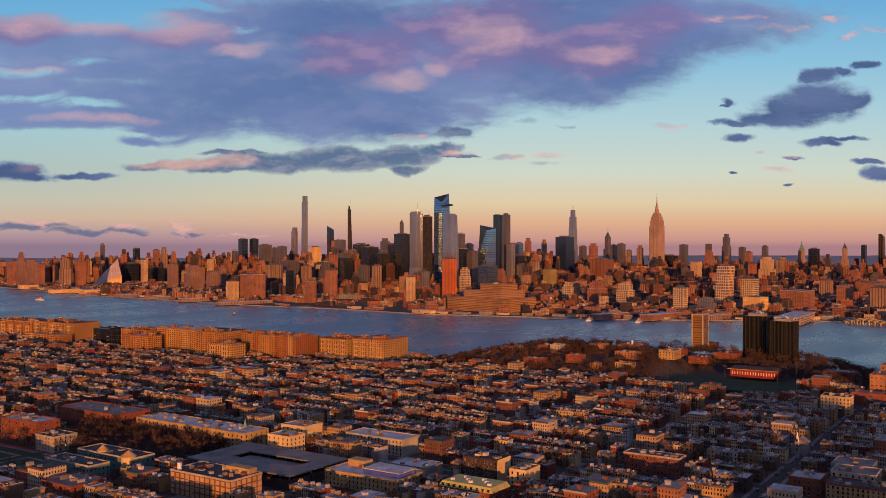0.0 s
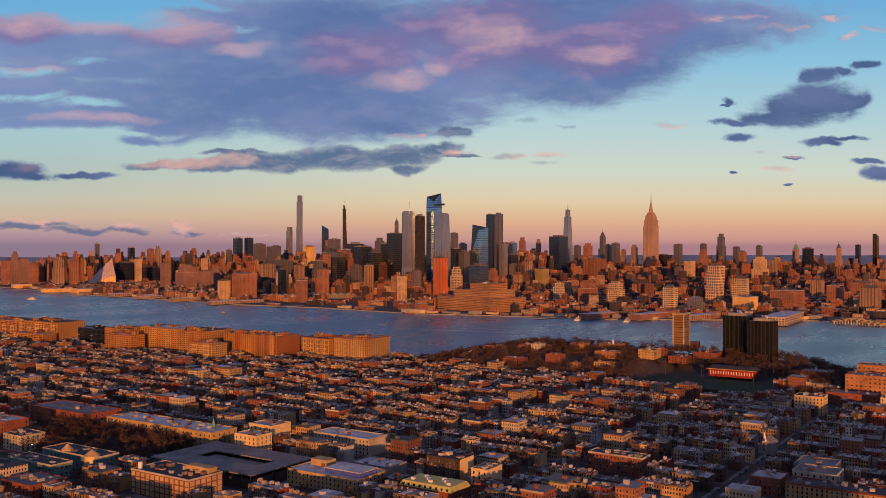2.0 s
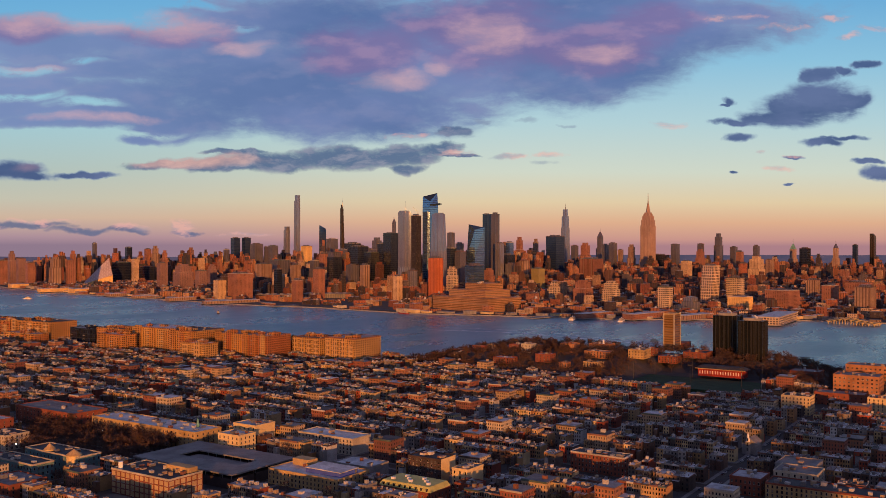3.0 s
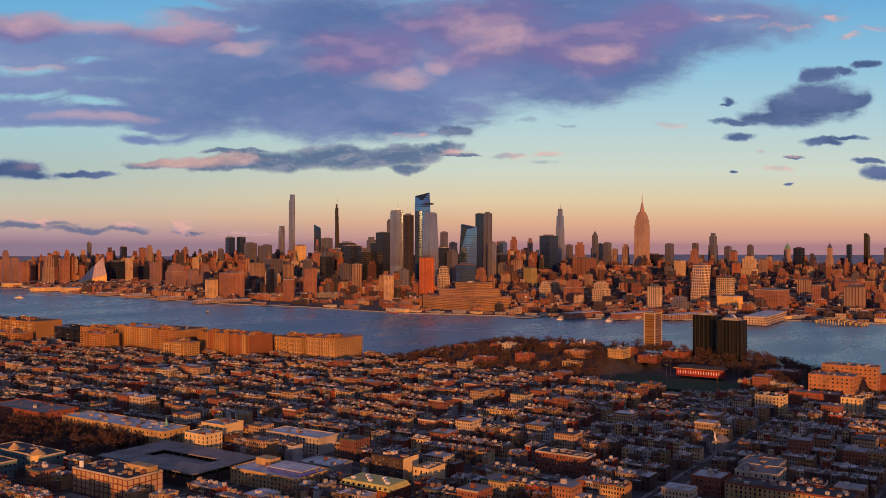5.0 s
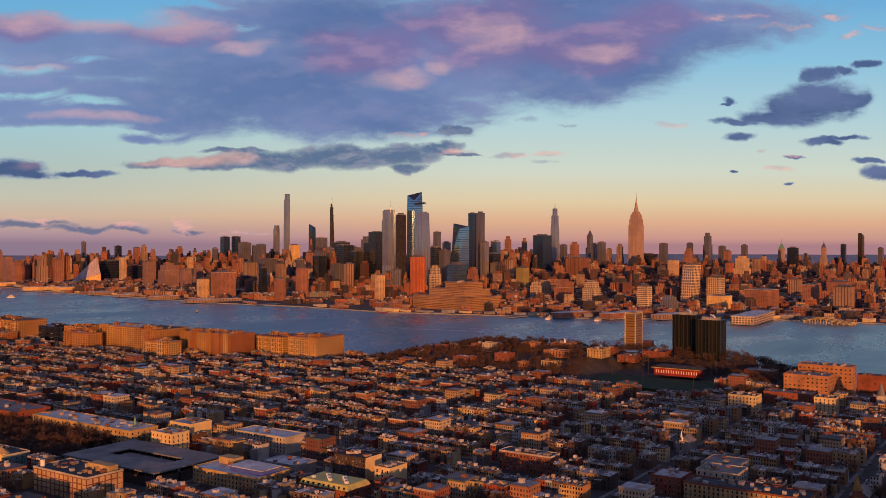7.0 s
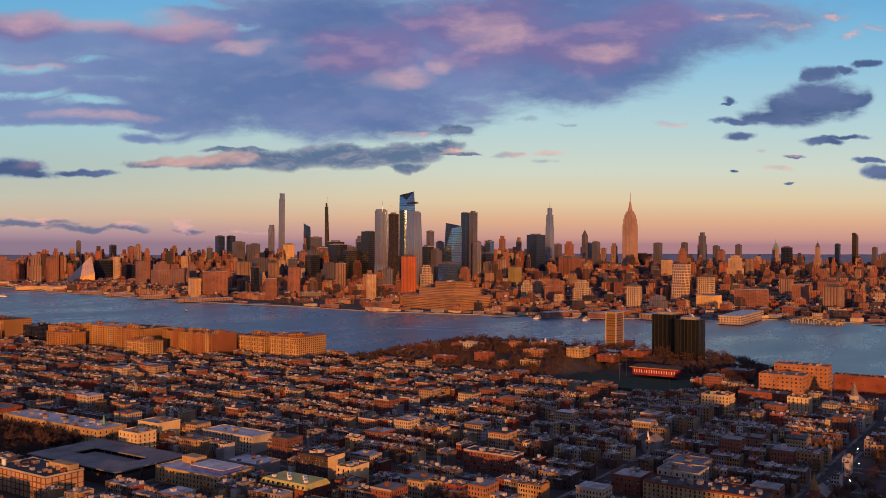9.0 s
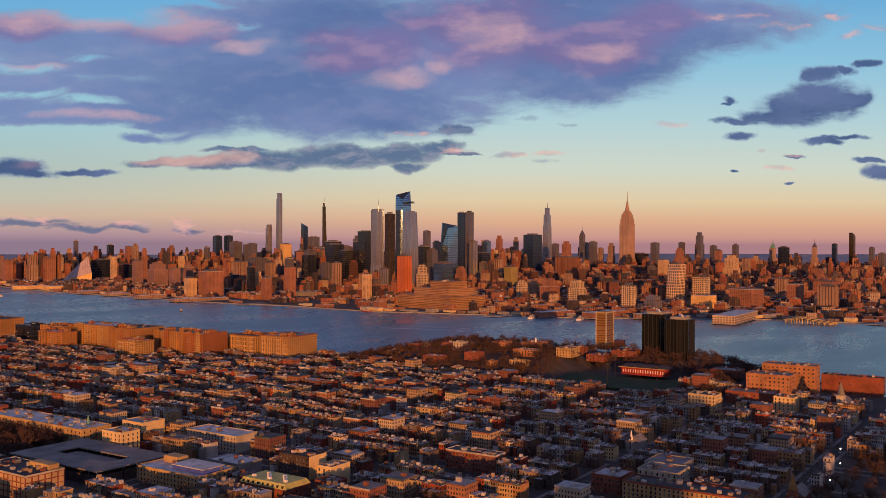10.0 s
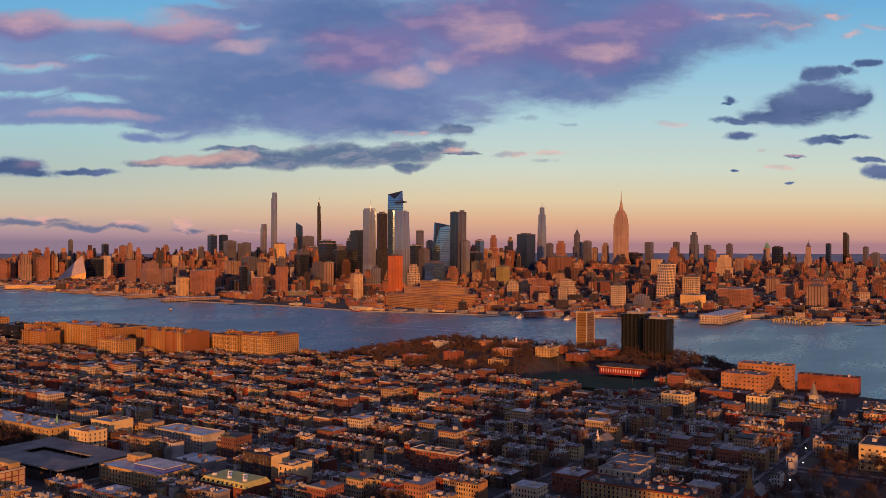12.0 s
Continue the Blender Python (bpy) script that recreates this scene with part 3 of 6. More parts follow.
def house_shell(w, d, floors, walls, roof, cornice, extras, x=0.0, y=0.0, z=0.0, flip=1, r=None, wing=None, wing_roof=None):
    """One terraced house into the given kits: west front at x (or east front with flip -1). extras() gives the kit for each piece of plant."""
    r = r or rnd
    wing, wing_roof = wing or walls, wing_roof or roof
    h = 3.15 * floors + 1.0
    def put(k, x0, x1, y0, y1, z0, z1, slot=0, top=None):
        a, b = (x + flip * x0, x + flip * x1)
        k.box(min(a, b), max(a, b), y + y0, y + y1, z + z0, z + z1, slot, top)
    put(walls, 0, d, -w / 2, w / 2, 0, h)
    put(roof, 0.25, d - 0.1, -w / 2 + 0.18, w / 2 - 0.18, h - 0.3, h + 0.12)
    put(cornice, -0.45, 0.35, -w / 2, w / 2, h - 0.75, h + 0.4)
    if wing is walls:      # party walls and vents of the joined terraces
        for y0, y1 in ((-w / 2, -w / 2 + 0.3), (w / 2 - 0.3, w / 2)):
            put(cornice, 0.35, d, y0, y1, h - 0.2, h + 0.5)
        for _ in range(3):
            cx, cy = r.uniform(1, d - 1), r.uniform(-w / 3, w / 3)
            put(roof, cx, cx + 0.7, cy, cy + 0.7, h, h + r.uniform(0.4, 1.1))
    # stair bulkhead, chimneys, small plant
    if r.random() < 0.7:
        bx, by = r.uniform(d * 0.35, d * 0.7), r.uniform(-w / 4, w / 4)
        put(extras("stair_head"), bx, bx + 2.4, by - 1.0, by + 1.0, h, h + r.uniform(1.8, 2.6))
    for _ in range(r.randint(1, 2)):
        cx, s = r.uniform(1, d - 1.5), r.choice((-1, 1))
        put(extras("chimney"), cx, cx + 1.1, s * (w / 2 - 0.35) - 0.35, s * (w / 2 - 0.35) + 0.35, h, h + r.uniform(0.9, 1.8))
    for _ in range(r.randint(0, 2)):
        cx, cy, s = r.uniform(1, d - 2), r.uniform(-w / 3, w / 3), r.uniform(0.35, 0.7)
        put(extras("roof_unit"), cx, cx + 2 * s, cy - s, cy + s, h, h + s * 1.3)
    if r.random() < 0.6:      # lower back building
        e = r.uniform(3, 6)
        hh = h - 3.15 * r.randint(1, max(1, floors - 2))
        side = w / 2 * r.uniform(-0.1, 0.7)
        put(wing, d, d + e, -w / 2, side, 0, hh)
        put(wing_roof, d + 0.1, d + e - 0.1, -w / 2 + 0.1, side - 0.1, hh - 0.2, hh + 0.08)
    return h


def house_thing(w, d, floors, seed):
    """A row house with its parts."""
    r = random.Random(seed)
    ob = thing("row_house", "narrow masonry row house with flat roof and bracketed cornice", "house", 0, 0, -500, 0, "row houses of the near town")
    walls, roof, cornice, wing, wing_roof, extras = Kit(), Kit(), Kit(), Kit(), Kit(), []
    def extra(name):
        extras.append((name, Kit()))
        return extras[-1][1]
    house_shell(w, d, floors, walls, roof, cornice, extra, r=r, wing=wing, wing_roof=wing_roof)
    part("wall", walls, HOUSE, ob)
    part("roof", roof, ROOF, ob)
    part("cornice", cornice, TRIM, ob)
    if wing.f:
        part("back_wing", wing, HOUSE, ob)
        part("wing_roof", wing_roof, ROOF, ob)
    for name, k in extras:
        part(name, k, CLUTTER, ob)
    for i, (x, y, z, turn) in enumerate(house_windows(w, d, floors)):
        if i == 0:
            o = part("door", DOOR, None, ob)
            z = 0.3
        else:
            o = part("window", SASH, None, ob)
        o.matrix_basis = pose(x, y, z, 0, 0, turn)
    return ob


WIDTHS = (5.2, 5.8, 6.6)
templates = {}
far_walls, far_roofs, far_trim, far_extras, far_glass = Kit(), Kit(), Kit(), Kit(), Kit()
yards = []
placed_near = 0


def flat_windows(k, x, y, z, w, d, floors, flip):
    """Windows of a joined house: single panes set 6 cm proud of front and back."""
    for wx, wy, wz, turn in house_windows(w, d, floors):
        out = -1 if turn == 0 else 1
        px_ = x + flip * (wx + out * 0.06)
        k.face([(px_, y + wy - 0.5, z + wz), (px_, y + wy + 0.5, z + wz), (px_, y + wy + 0.5, z + wz + 1.7), (px_, y + wy - 0.5, z + wz + 1.7)])


def terrace(x, y0, y1, flip):
    """A row of houses along an avenue, front at x."""
    global placed_near
    y = y0
    floors = rnd.choice((3, 3, 3, 4, 4))
    run = rnd.randint(2, 6)
    while y < y1 - 5.5:
        if run == 0:
            floors, run = rnd.choice((3, 3, 3, 4, 4)), rnd.randint(1, 6)
        run -= 1
        kind = rnd.random()
        if kind < 0.07 and y + 19 < y1:
            w, d, floors_b = rnd.uniform(14, 20), rnd.uniform(15, 20), rnd.choice((4, 4, 5, 5))
        else:
            w, d, floors_b = rnd.choice(WIDTHS), rnd.choice((11.0, 12.5, 14.0)), floors
        if y + w > y1 + 1:
            break
        yc = y + w / 2
        y += w
        lo, hi = min(x, x + flip * d), max(x, x + flip * d)
        if kind > 0.97 or not free(lo, hi, yc - w / 2, yc + w / 2) or not in_sight(x, yc) or (x > 1120 and 415 < yc < 770):
            continue
        z = BASE + hill(x, yc)
        if w > 10:
            h = 3.2 * floors_b + rnd.uniform(0.8, 2.0)
            ob = thing("apartment_house", "brick walk-up apartment house with a flat roof", "apartment house", lo, yc - w / 2, z, 0, "apartment houses among the terraces")
            k = Kit()
            k.box(0, hi - lo, 0, w, 0, h)
            part("wall", k, FLAT, ob)
            k = Kit()
            k.box(0.3, hi - lo - 0.3, 0.3, w - 0.3, h - 0.5, h + 0.15)
            part("roof", k, ROOF, ob)
            k = Kit()
            k.box(-0.5, 0.2, -0.1, w + 0.1, h - 0.8, h + 0.5)
            part("cornice", k, TRIM, ob)
            a, b = rnd.uniform(2, hi - lo - 6), rnd.uniform(2, w - 6)
            k = Kit()
            k.box(a, a + rnd.uniform(2, 5), b, b + rnd.uniform(2, 4), h, h + rnd.uniform(1.5, 3.2))
            part("stair_head", k, CLUTTER, ob)
        elif x < 730 and 140 < yc < 452 and placed_near < 84:
            key = (w, d, floors_b)
            placed_near += 1
            if key not in templates:
                templates[key] = house_thing(w, d, floors_b, len(templates))
            copy_thing(templates[key], pose(x, yc, z, 0, 0, 0 if flip == 1 else 180))
        else:
            house_shell(w, d, floors_b, far_walls, far_roofs, far_trim, lambda name: far_extras, x, yc, z, flip)
            flat_windows(far_glass, x, yc, z, w, d, floors_b, flip)
    return y


def town():
    for i in range(-4, 7):
        for j in range(-3, 14):
            x = FACE_X + i * AVENUE_STEP
            ya, yb = STREET_Y + j * STREET_STEP + 8, STREET_Y + (j + 1) * STREET_STEP - 8
            terrace(x, ya, yb, 1)
            terrace(x + BLOCK_W, ya, yb, -1)
            yards.append((x + 24, x + BLOCK_W - 22, ya, yb))

# ---- near town: larger buildings ----
def window_row(ob, x, y, z, count, step, along, w=1.2, h=1.7, mesh=None):
    """A line of windows on a west wall (along y) or a south wall (along x)."""
    for i in range(count):
        o = part("window", mesh or SASH, None, ob)
        if along == "y":
            o.matrix_basis = pose(x, y + i * step, z, 0, 0, 0)
        else:
            o.matrix_basis = pose(x + i * step, y, z, 0, 0, 90)


def big(name, label, category, x0, x1, y0, y1, h, wall, roof, floors=0, bays_w=0, bays_s=0, z=None, parapet=0.8, clutter=6, mesh=None, sill=1.2, trim=None):
    """A flat-roofed block: walls, roof deck, parapet, roof plant, windows west and south."""
    z = BASE + hill((x0 + x1) / 2, (y0 + y1) / 2) if z is None else z
    TAKEN.append((x0 - 3, x1 + 3, y0 - 3, y1 + 3))
    ob = thing(name, label, category, x0, y0, z)
    w, d = x1 - x0, y1 - y0
    r = random.Random(int(x0 * 3 + y0))
    k = Kit()
    k.box(0, w, 0, d, 0, h)
    part("wall", k, wall, ob)
    k = Kit()
    k.box(0.4, w - 0.4, 0.4, d - 0.4, h - 0.4, h + 0.05)
    part("roof", k, roof, ob)
    k = Kit()
    for a in ((-0.15, 0.4, -0.15, d + 0.15), (w - 0.4, w + 0.15, -0.15, d + 0.15), (0.4, w - 0.4, -0.15, 0.4), (0.4, w - 0.4, d - 0.4, d + 0.15)):
        k.box(*a, h - 0.5, h + parapet)
    part("parapet", k, trim or wall, ob)
    for _ in range(clutter):
        k = Kit()
        s, t = r.uniform(0.8, 2.6), r.uniform(0.7, 1.8)
        a, b = r.uniform(1.5, max(2, w - 6)), r.uniform(1.5, max(2, d - 5))
        hh = r.uniform(0.8, 2.8)
        k.box(a, a + s * 2, b, b + t * 2, h, h + hh)
        k.box(a - 0.1, a + s * 2 + 0.1, b - 0.1, b + t * 2 + 0.1, h + hh, h + hh + 0.15)
        part("roof_plant", k, CLUTTER, ob)
    step = (h - 1.0) / floors if floors else 0
    for f in range(floors):
        if bays_w:
            window_row(ob, 0, d / bays_w / 2, sill + f * step, bays_w, d / bays_w, "y", mesh=mesh)
        if bays_s:
            window_row(ob, w / bays_s / 2, 0, sill + f * step, bays_s, w / bays_s, "x", mesh=mesh)
    return ob


# the warm sunset reflected by the loft panes is put into their colour
LOFT = window_mesh("window", 3.6, 3.0, plain("loft_glazing_sunset_tint", (0.50, 0.36, 0.19), 0.4))
BROAD = window_mesh("window", 1.7, 1.5)

def apartment_block(x0, x1, y0, y1, h, wall, label, seed, bays=3):
    """A waterfront apartment block: body, projecting bays, parapet, balconies, penthouses."""
    TAKEN.append((x0 - 4, x1 + 4, y0 - 4, y1 + 4))
    r = random.Random(seed)
    ob = thing("apartment_block", label, "apartment building", x0, y0, BASE, 0, "apartment blocks on the waterfront")
    w, d = x1 - x0, y1 - y0
    h -= BASE
    k = Kit()
    k.box(0, w, 0, d, 0, h)
    part("wall", k, wall, ob)
    k = Kit()
    k.box(0.6, w - 0.6, 0.6, d - 0.6, h - 0.3, h + 0.1)
    part("roof", k, ROOF, ob)
    k = Kit()
    for a in ((-0.3, 0.5, -0.3, d + 0.3), (w - 0.5, w + 0.3, -0.3, d + 0.3), (0.5, w - 0.5, -0.3, 0.5), (0.5, w - 0.5, d - 0.5, d + 0.3)):
        k.box(*a, h - 0.8, h + 0.9)
    part("parapet", k, wall, ob)
    for i in range(bays):
        c = d * (i + 0.5) / bays
        k = Kit()
        k.box(-2.2, 0, c - d / bays * 0.22, c + d / bays * 0.22, 0, h * r.choice((0.8, 1.0, 0.93, 1.07)))
        part("bay", k, SHIP_PALE if "pale" in label or "white" in label else wall, ob)
        for f in range(1, int(h / 6.4)):
            k = Kit()
            k.box(-1.2, 0, c + d / bays * 0.28, c + d / bays * 0.44, f * 6.4, f * 6.4 + 0.9)
            part("balcony", k, GREY_WALL, ob)
    for i in range(bays + 1):
        a, b = r.uniform(3, w * 0.5), r.uniform(2, d - 12)
        k = Kit()
        q, top = (r.uniform(6, 14), r.uniform(6, 12)), h + r.uniform(2.5, 5.5)
        k.box(a, a + q[0], b, b + q[1], h, top)
        house = part("penthouse", k, wall, ob)
        k = Kit()
        k.box(a + 1, a + 3.5, b + 1, b + 3, top, top + 1.6)
        part("vent", k, CLUTTER, house)
    for i in range(4):
        a, b = r.uniform(2, w - 5), r.uniform(2, d - 4)
        k = Kit()
        k.box(a, a + r.uniform(1, 3), b, b + r.uniform(1, 3), h, h + r.uniform(1, 2.2))
        part("roof_plant", k, CLUTTER, ob)
    return ob


lit = "orange-brown brick apartment block glowing in low sun"
apartment_block(1020, 1075, 1464, 1585, 40, SHIP, "pale gridded apartment block on the waterfront", 1, 5)
apartment_block(1020, 1075, 1590, 1720, 38, SHIP, "pale gridded apartment block on the waterfront", 2, 5)
apartment_block(985, 1012, 1456, 1550, 22, SHIP, "lower orange brick apartment block", 3, 3)
apartment_block(1030, 1070, 1350, 1420, 33, T_DARK, "dark glass apartment block with a flat roof", 4, 2)
apartment_block(1022, 1070, 1268, 1334, 38, SHIP, lit, 5, 3)
apartment_block(990, 1016, 1222, 1290, 33, SHIP, lit, 6, 2)
apartment_block(1034, 1085, 1150, 1255, 43, SHIP, lit, 7, 3)
apartment_block(1020, 1080, 1085, 1146, 44, SHIP, lit, 8, 3)
apartment_block(985, 1014, 1028, 1080, 31, SHIP, "brick apartment block with white corner bays", 9, 2)
apartment_block(1050, 1100, 1010, 1075, 41, SHIP, lit, 10, 3)
apartment_block(1040, 1090, 950, 1004, 42, SHIP, lit, 11, 3)
apartment_block(1098, 1146, 962, 1006, 31, SHIP, lit, 12, 2)
apartment_block(1098, 1150, 898, 954, 37, SHIP, "brick apartment block with pale window bays", 13, 4)
apartment_block(1098, 1160, 829, 888, 40, SHIP, "brick apartment block with pale window bays", 14, 4)

# west part: factory, garage, school, white warehouse
f = big("factory", "old brick factory with large gridded loft windows", "factory", 448, 478, 466, 527, 17, BRICK, TAR, 4, 12, 6, mesh=LOFT, sill=0.8, clutter=14, trim=STONE)
k = Kit()
k.box(20, 28, 3, 26, 17, 21)
part("stair_head", k, TAN, f)
k = Kit()
k.tube(4, 56, 1.6, 1.6, 17, 22, 0, 10)
part("tank", k, WHITE, f)

ob = thing("parking_garage", "large grey-roofed parking garage round a lower yard", "garage", 500, 440, BASE)
TAKEN.append((497, 572, 440, 575))
for nm, a in (("west_wing", (0, 24, 20, 130)), ("north_wing", (24, 68, 104, 130)), ("east_wing", (44, 68, 20, 104)), ("south_wing", (24, 44, 20, 38))):
    k = Kit()
    k.box(a[0], a[1], a[2], a[3], 9.9, 10.9, 0, 0, True)
    part("roof", k, GREY_ROOF, ob)
    k = Kit()
    k.box(a[0] + 0.6, a[1] - 0.6, a[2] + 0.6, a[3] - 0.6, 0, 7.2)
    part("wall", k, DARK_WALL, ob)
    for i in range(int((a[3] - a[2]) / 9)):
        for xx in (a[0] + 0.5, a[1] - 0.9):
            k = Kit()
            k.box(xx, xx + 0.4, a[2] + 1 + i * 9, a[2] + 1.4 + i * 9, 7.2, 9.9)
            part("post", k, STEEL, ob)
k = Kit()
k.box(24, 44, 38, 104, 0, 7.6)
part("deck", k, GREY_ROOF, ob)

big("school", "teal-green clad school with arched upper windows", "school", 429, 447, 594, 649, 14, TEAL, TAR, 3, 14, 5, clutter=5, trim=STONE)
s = big("school", "teal-green clad school wing with conical turret roofs", "school", 462, 484, 588, 655, 14, TEAL, TAR, 3, 14, 5, clutter=5, trim=STONE)
for a, b, rr in ((2, 6, 5.5), (4, 40, 4.0)):
    k = Kit()
    k.tube(a, b, rr, rr, 0, 15.5, 0, 12)
    tr = part("turret", k, CREAM, s)
    k = Kit()
    k.tube(a, b, rr + 0.8, 0.2, 15.5, 20, 0, 12)
    part("turret_roof", k, TAN, tr)
big("white_house", "pale stucco block beside the playing field", "building", 480, 503, 714, 740, 13, STONE, TAR, 4, 6, 5)
big("brick_block", "dark red brick apartment block with roof plant", "building", 488, 512, 752, 806, 20, BRICK, SILVER, 5, 10, 4, clutter=10)
big("brick_block", "red brick block with pale roof edge by the park", "building", 566, 604, 742, 836, 16, BRICK, ROOF, 4, 16, 6)
big("brick_block", "low brick apartment block with blue-grey roof", "building", 388, 416, 556, 590, 13, BRICK, ROOF, 4, 7, 5)
big("long_terrace", "long tan brick terrace with a ribbed silver roof", "building", 572, 602, 580, 722, 15.5, TAN, SILVER, 4, 26, 5, clutter=20)
big("warehouse", "long pale warehouse with rows of windows and silver roof", "warehouse", 634, 659, 457, 518, 13.5, STONE, SILVER, 4, 16, 0, clutter=3)
big("yellow_block", "yellow stucco apartment block lit by the sun", "building", 573, 592, 528, 553, 18.5, CREAM, SILVER, 5, 5, 4)
big("yellow_block", "tall cream stucco block with blank party wall", "building", 604, 628, 540, 567, 20.5, CREAM, ROOF, 5, 5, 0)

# lime mansard block
ob = big("mansard_block", "brick block with yellow-green mansard roof and dormers", "building", 545, 571, 317, 361, 8.2, BRICK, LIME, 2, 10, 6, clutter=0)
k = Kit()
k.prism([(0, 0), (26, 0), (26, 44), (0, 44)], 8.9, 12.4, 0, 1, [(2.2, 2.2), (23.8, 2.2), (23.8, 41.8), (2.2, 41.8)])
part("mansard_roof", k, [LIME, LIME], ob, "yellow-green mansard roof")
for i in range(9):
    k = Kit()
    k.box(0.3, 2.4, 2.6 + i * 4.6, 4.0 + i * 4.6, 9.4, 11.2, 0, 1)
    part("dormer", k, [GLASS, LIME], ob)
for i in range(7):
    k = Kit()
    k.box(6 + (i % 3) * 5, 8 + (i % 3) * 5, 5 + i * 5, 7.5 + i * 5, 12.4, 13.9)
    part("roof_plant", k, WHITE, ob)

b = big("studio_block", "tan block with a blue-clad upper storey", "building", 529, 566, 386, 452, 11, TAN, SILVER, 3, 18, 8, clutter=6)
k = Kit()
k.box(8, 28, 3, 36, 11, 14.2)
up_b = part("upper_storey", k, BLUE, b, "blue-clad upper storey")
k = Kit()
k.box(7.6, 28.4, 2.6, 36.4, 14.2, 14.8)
part("upper_roof", k, SILVER, up_b)
k = Kit()
k.box(20, 30, 44, 60, 11, 16)
part("penthouse", k, TAN, b)
big("shed", "low grey hall with a white roof", "building", 578, 602, 395, 430, 9, GREY_WALL, SILVER, 2, 8, 0, clutter=3)
c = big("black_block", "black-brick block with arched attic windows and white party wall", "building", 600, 620, 345, 375, 17, DARK_WALL, TAR, 5, 9, 0, clutter=8)
k = Kit()
k.box(0.2, 19.8, -0.25, 0.0, 0, 17.8)
part("party_wall", k, CREAM, c, "cream rendered party wall")
c = big("cream_block", "cream rendered block with a blank party wall", "building", 592, 613, 316, 330, 15, CREAM, ROOF, 4, 3, 0)
big("red_block", "bright red brick corner block", "building", 574, 590, 300, 316, 10, BRICK, ROOF, 3, 3, 3)
big("red_terrace", "long red brick terrace with pale window heads", "building", 692, 708, 238, 283, 14.5, BRICK, ROOF, 4, 15, 4, clutter=10, trim=TRIM)
big("cream_terrace", "long cream apartment block with a brown attic storey", "building", 684, 706, 48, 131, 13, TAN, TAR, 4, 26, 6, clutter=16, trim=BRICK)
big("white_block", "white rendered block with flat roof", "building", 722, 748, 105, 135, 13.5, STONE, GREY_ROOF, 4, 7, 5)
big("grey_block", "plain grey concrete block with blank walls", "building", 748, 778, 112, 140, 13, GREY_WALL, GREY_ROOF, 0, 0, 0, clutter=3)
big("brick_terrace", "long dark brick terrace with pale blue roof edge", "building", 692, 716, 136, 158, 12.5, BRICK, ROOF, 3, 7, 6)
big("school", "tan brick school with large upper windows", "school", 886, 926, -62, -14, 20, CREAM, TAR, 4, 9, 8, mesh=BROAD, trim=STONE)
big("mansard_hotel", "yellow brick hotel with dormered mansard roof", "building", 1044, 1066, 178, 207, 19, CREAM, TAR, 5, 8, 5)
big("white_house", "cream rendered apartment house", "building", 1089, 1112, 109, 130, 17, CREAM, ROOF, 5, 5, 4)

# hospital group
big("hospital", "long tan brick hospital wing with roof plant", "hospital", 1204, 1228, 112, 172, 37, ORANGE_BRICK, GREY_ROOF, 8, 12, 4, z=BASE, clutter=10, mesh=BROAD)
big("hospital", "lower orange brick hospital wing with window bands", "hospital", 1152, 1184, 128, 176, 31, ORANGE_BRICK, GREY_ROOF, 7, 10, 5, z=BASE, clutter=6, mesh=BROAD)
big("hospital_hall", "low brown hall in front of the hospital", "hospital", 1120, 1146, 138, 190, 14, BRICK, GREY_ROOF, 3, 9, 4, z=BASE)
big("brick_hall", "long dark red brick hall by the river", "building", 1266, 1284, 50, 118, 21, BRICK, TAR, 2, 5, 2, z=BASE, clutter=8)


def church(x, y, h, z, wall, spire_mat, label, nave=26.0, base=5.0):
    """A church: gabled nave along the street and a tower with a pointed roof."""
    TAKEN.append((x - 4, x + nave + 6, y - 8, y + 8))
    ob = thing("church", label, "church", x, y, z)
    k = Kit()
    k.box(base, nave, -6, 6, 0, 9)
    part("nave", k, wall, ob)
    k = Kit()
    k.face([(base, -6.4, 9), (nave, -6.4, 9), (nave, 0, 14), (base, 0, 14)])
    k.face([(nave, 6.4, 9), (base, 6.4, 9), (base, 0, 14), (nave, 0, 14)])
    k.face([(base, -6.4, 9), (base, 0, 14), (base, 6.4, 9)])
    k.face([(nave, 6.4, 9), (nave, 0, 14), (nave, -6.4, 9)])
    part("roof", k, GREY_ROOF, ob)
    k = Kit()
    k.box(-base / 2, base / 2, -base / 2, base / 2, 0, h * 0.55)
    k.box(-base / 2 - 0.3, base / 2 + 0.3, -base / 2 - 0.3, base / 2 + 0.3, h * 0.55, h * 0.55 + 0.6)
    tw = part("tower", k, wall, ob)
    k = Kit()
    k.tube(0, 0, base * 0.55, 0.1, h * 0.55 + 0.6, h, 0, 8)
    part("spire", k, spire_mat, tw)
    for i in range(3):
        k = Kit()
        k.box(-base / 2 - 0.1, -base / 2, -0.7, 0.7, 4 + i * 4, 6.6 + i * 4)
        part("window", k, GLASS, tw)
    return ob


church(823, 181, 20, BASE, GREY_WALL, WHITE, "small grey church with a slender white steeple", 22, 3.2)
church(722, 26, 26, BASE, BRICK, GOLD, "brick church with a gilded steeple beside the park", 26, 5.5)
church(1130, 71, 33, BASE, STONE, GREY_ROOF, "brownstone church with a tall pointed tower", 34, 8.0)
church(593, 600, 24, BASE, BRICK, GREEN_COPPER, "brick church with green copper steeple", 20, 4.0)

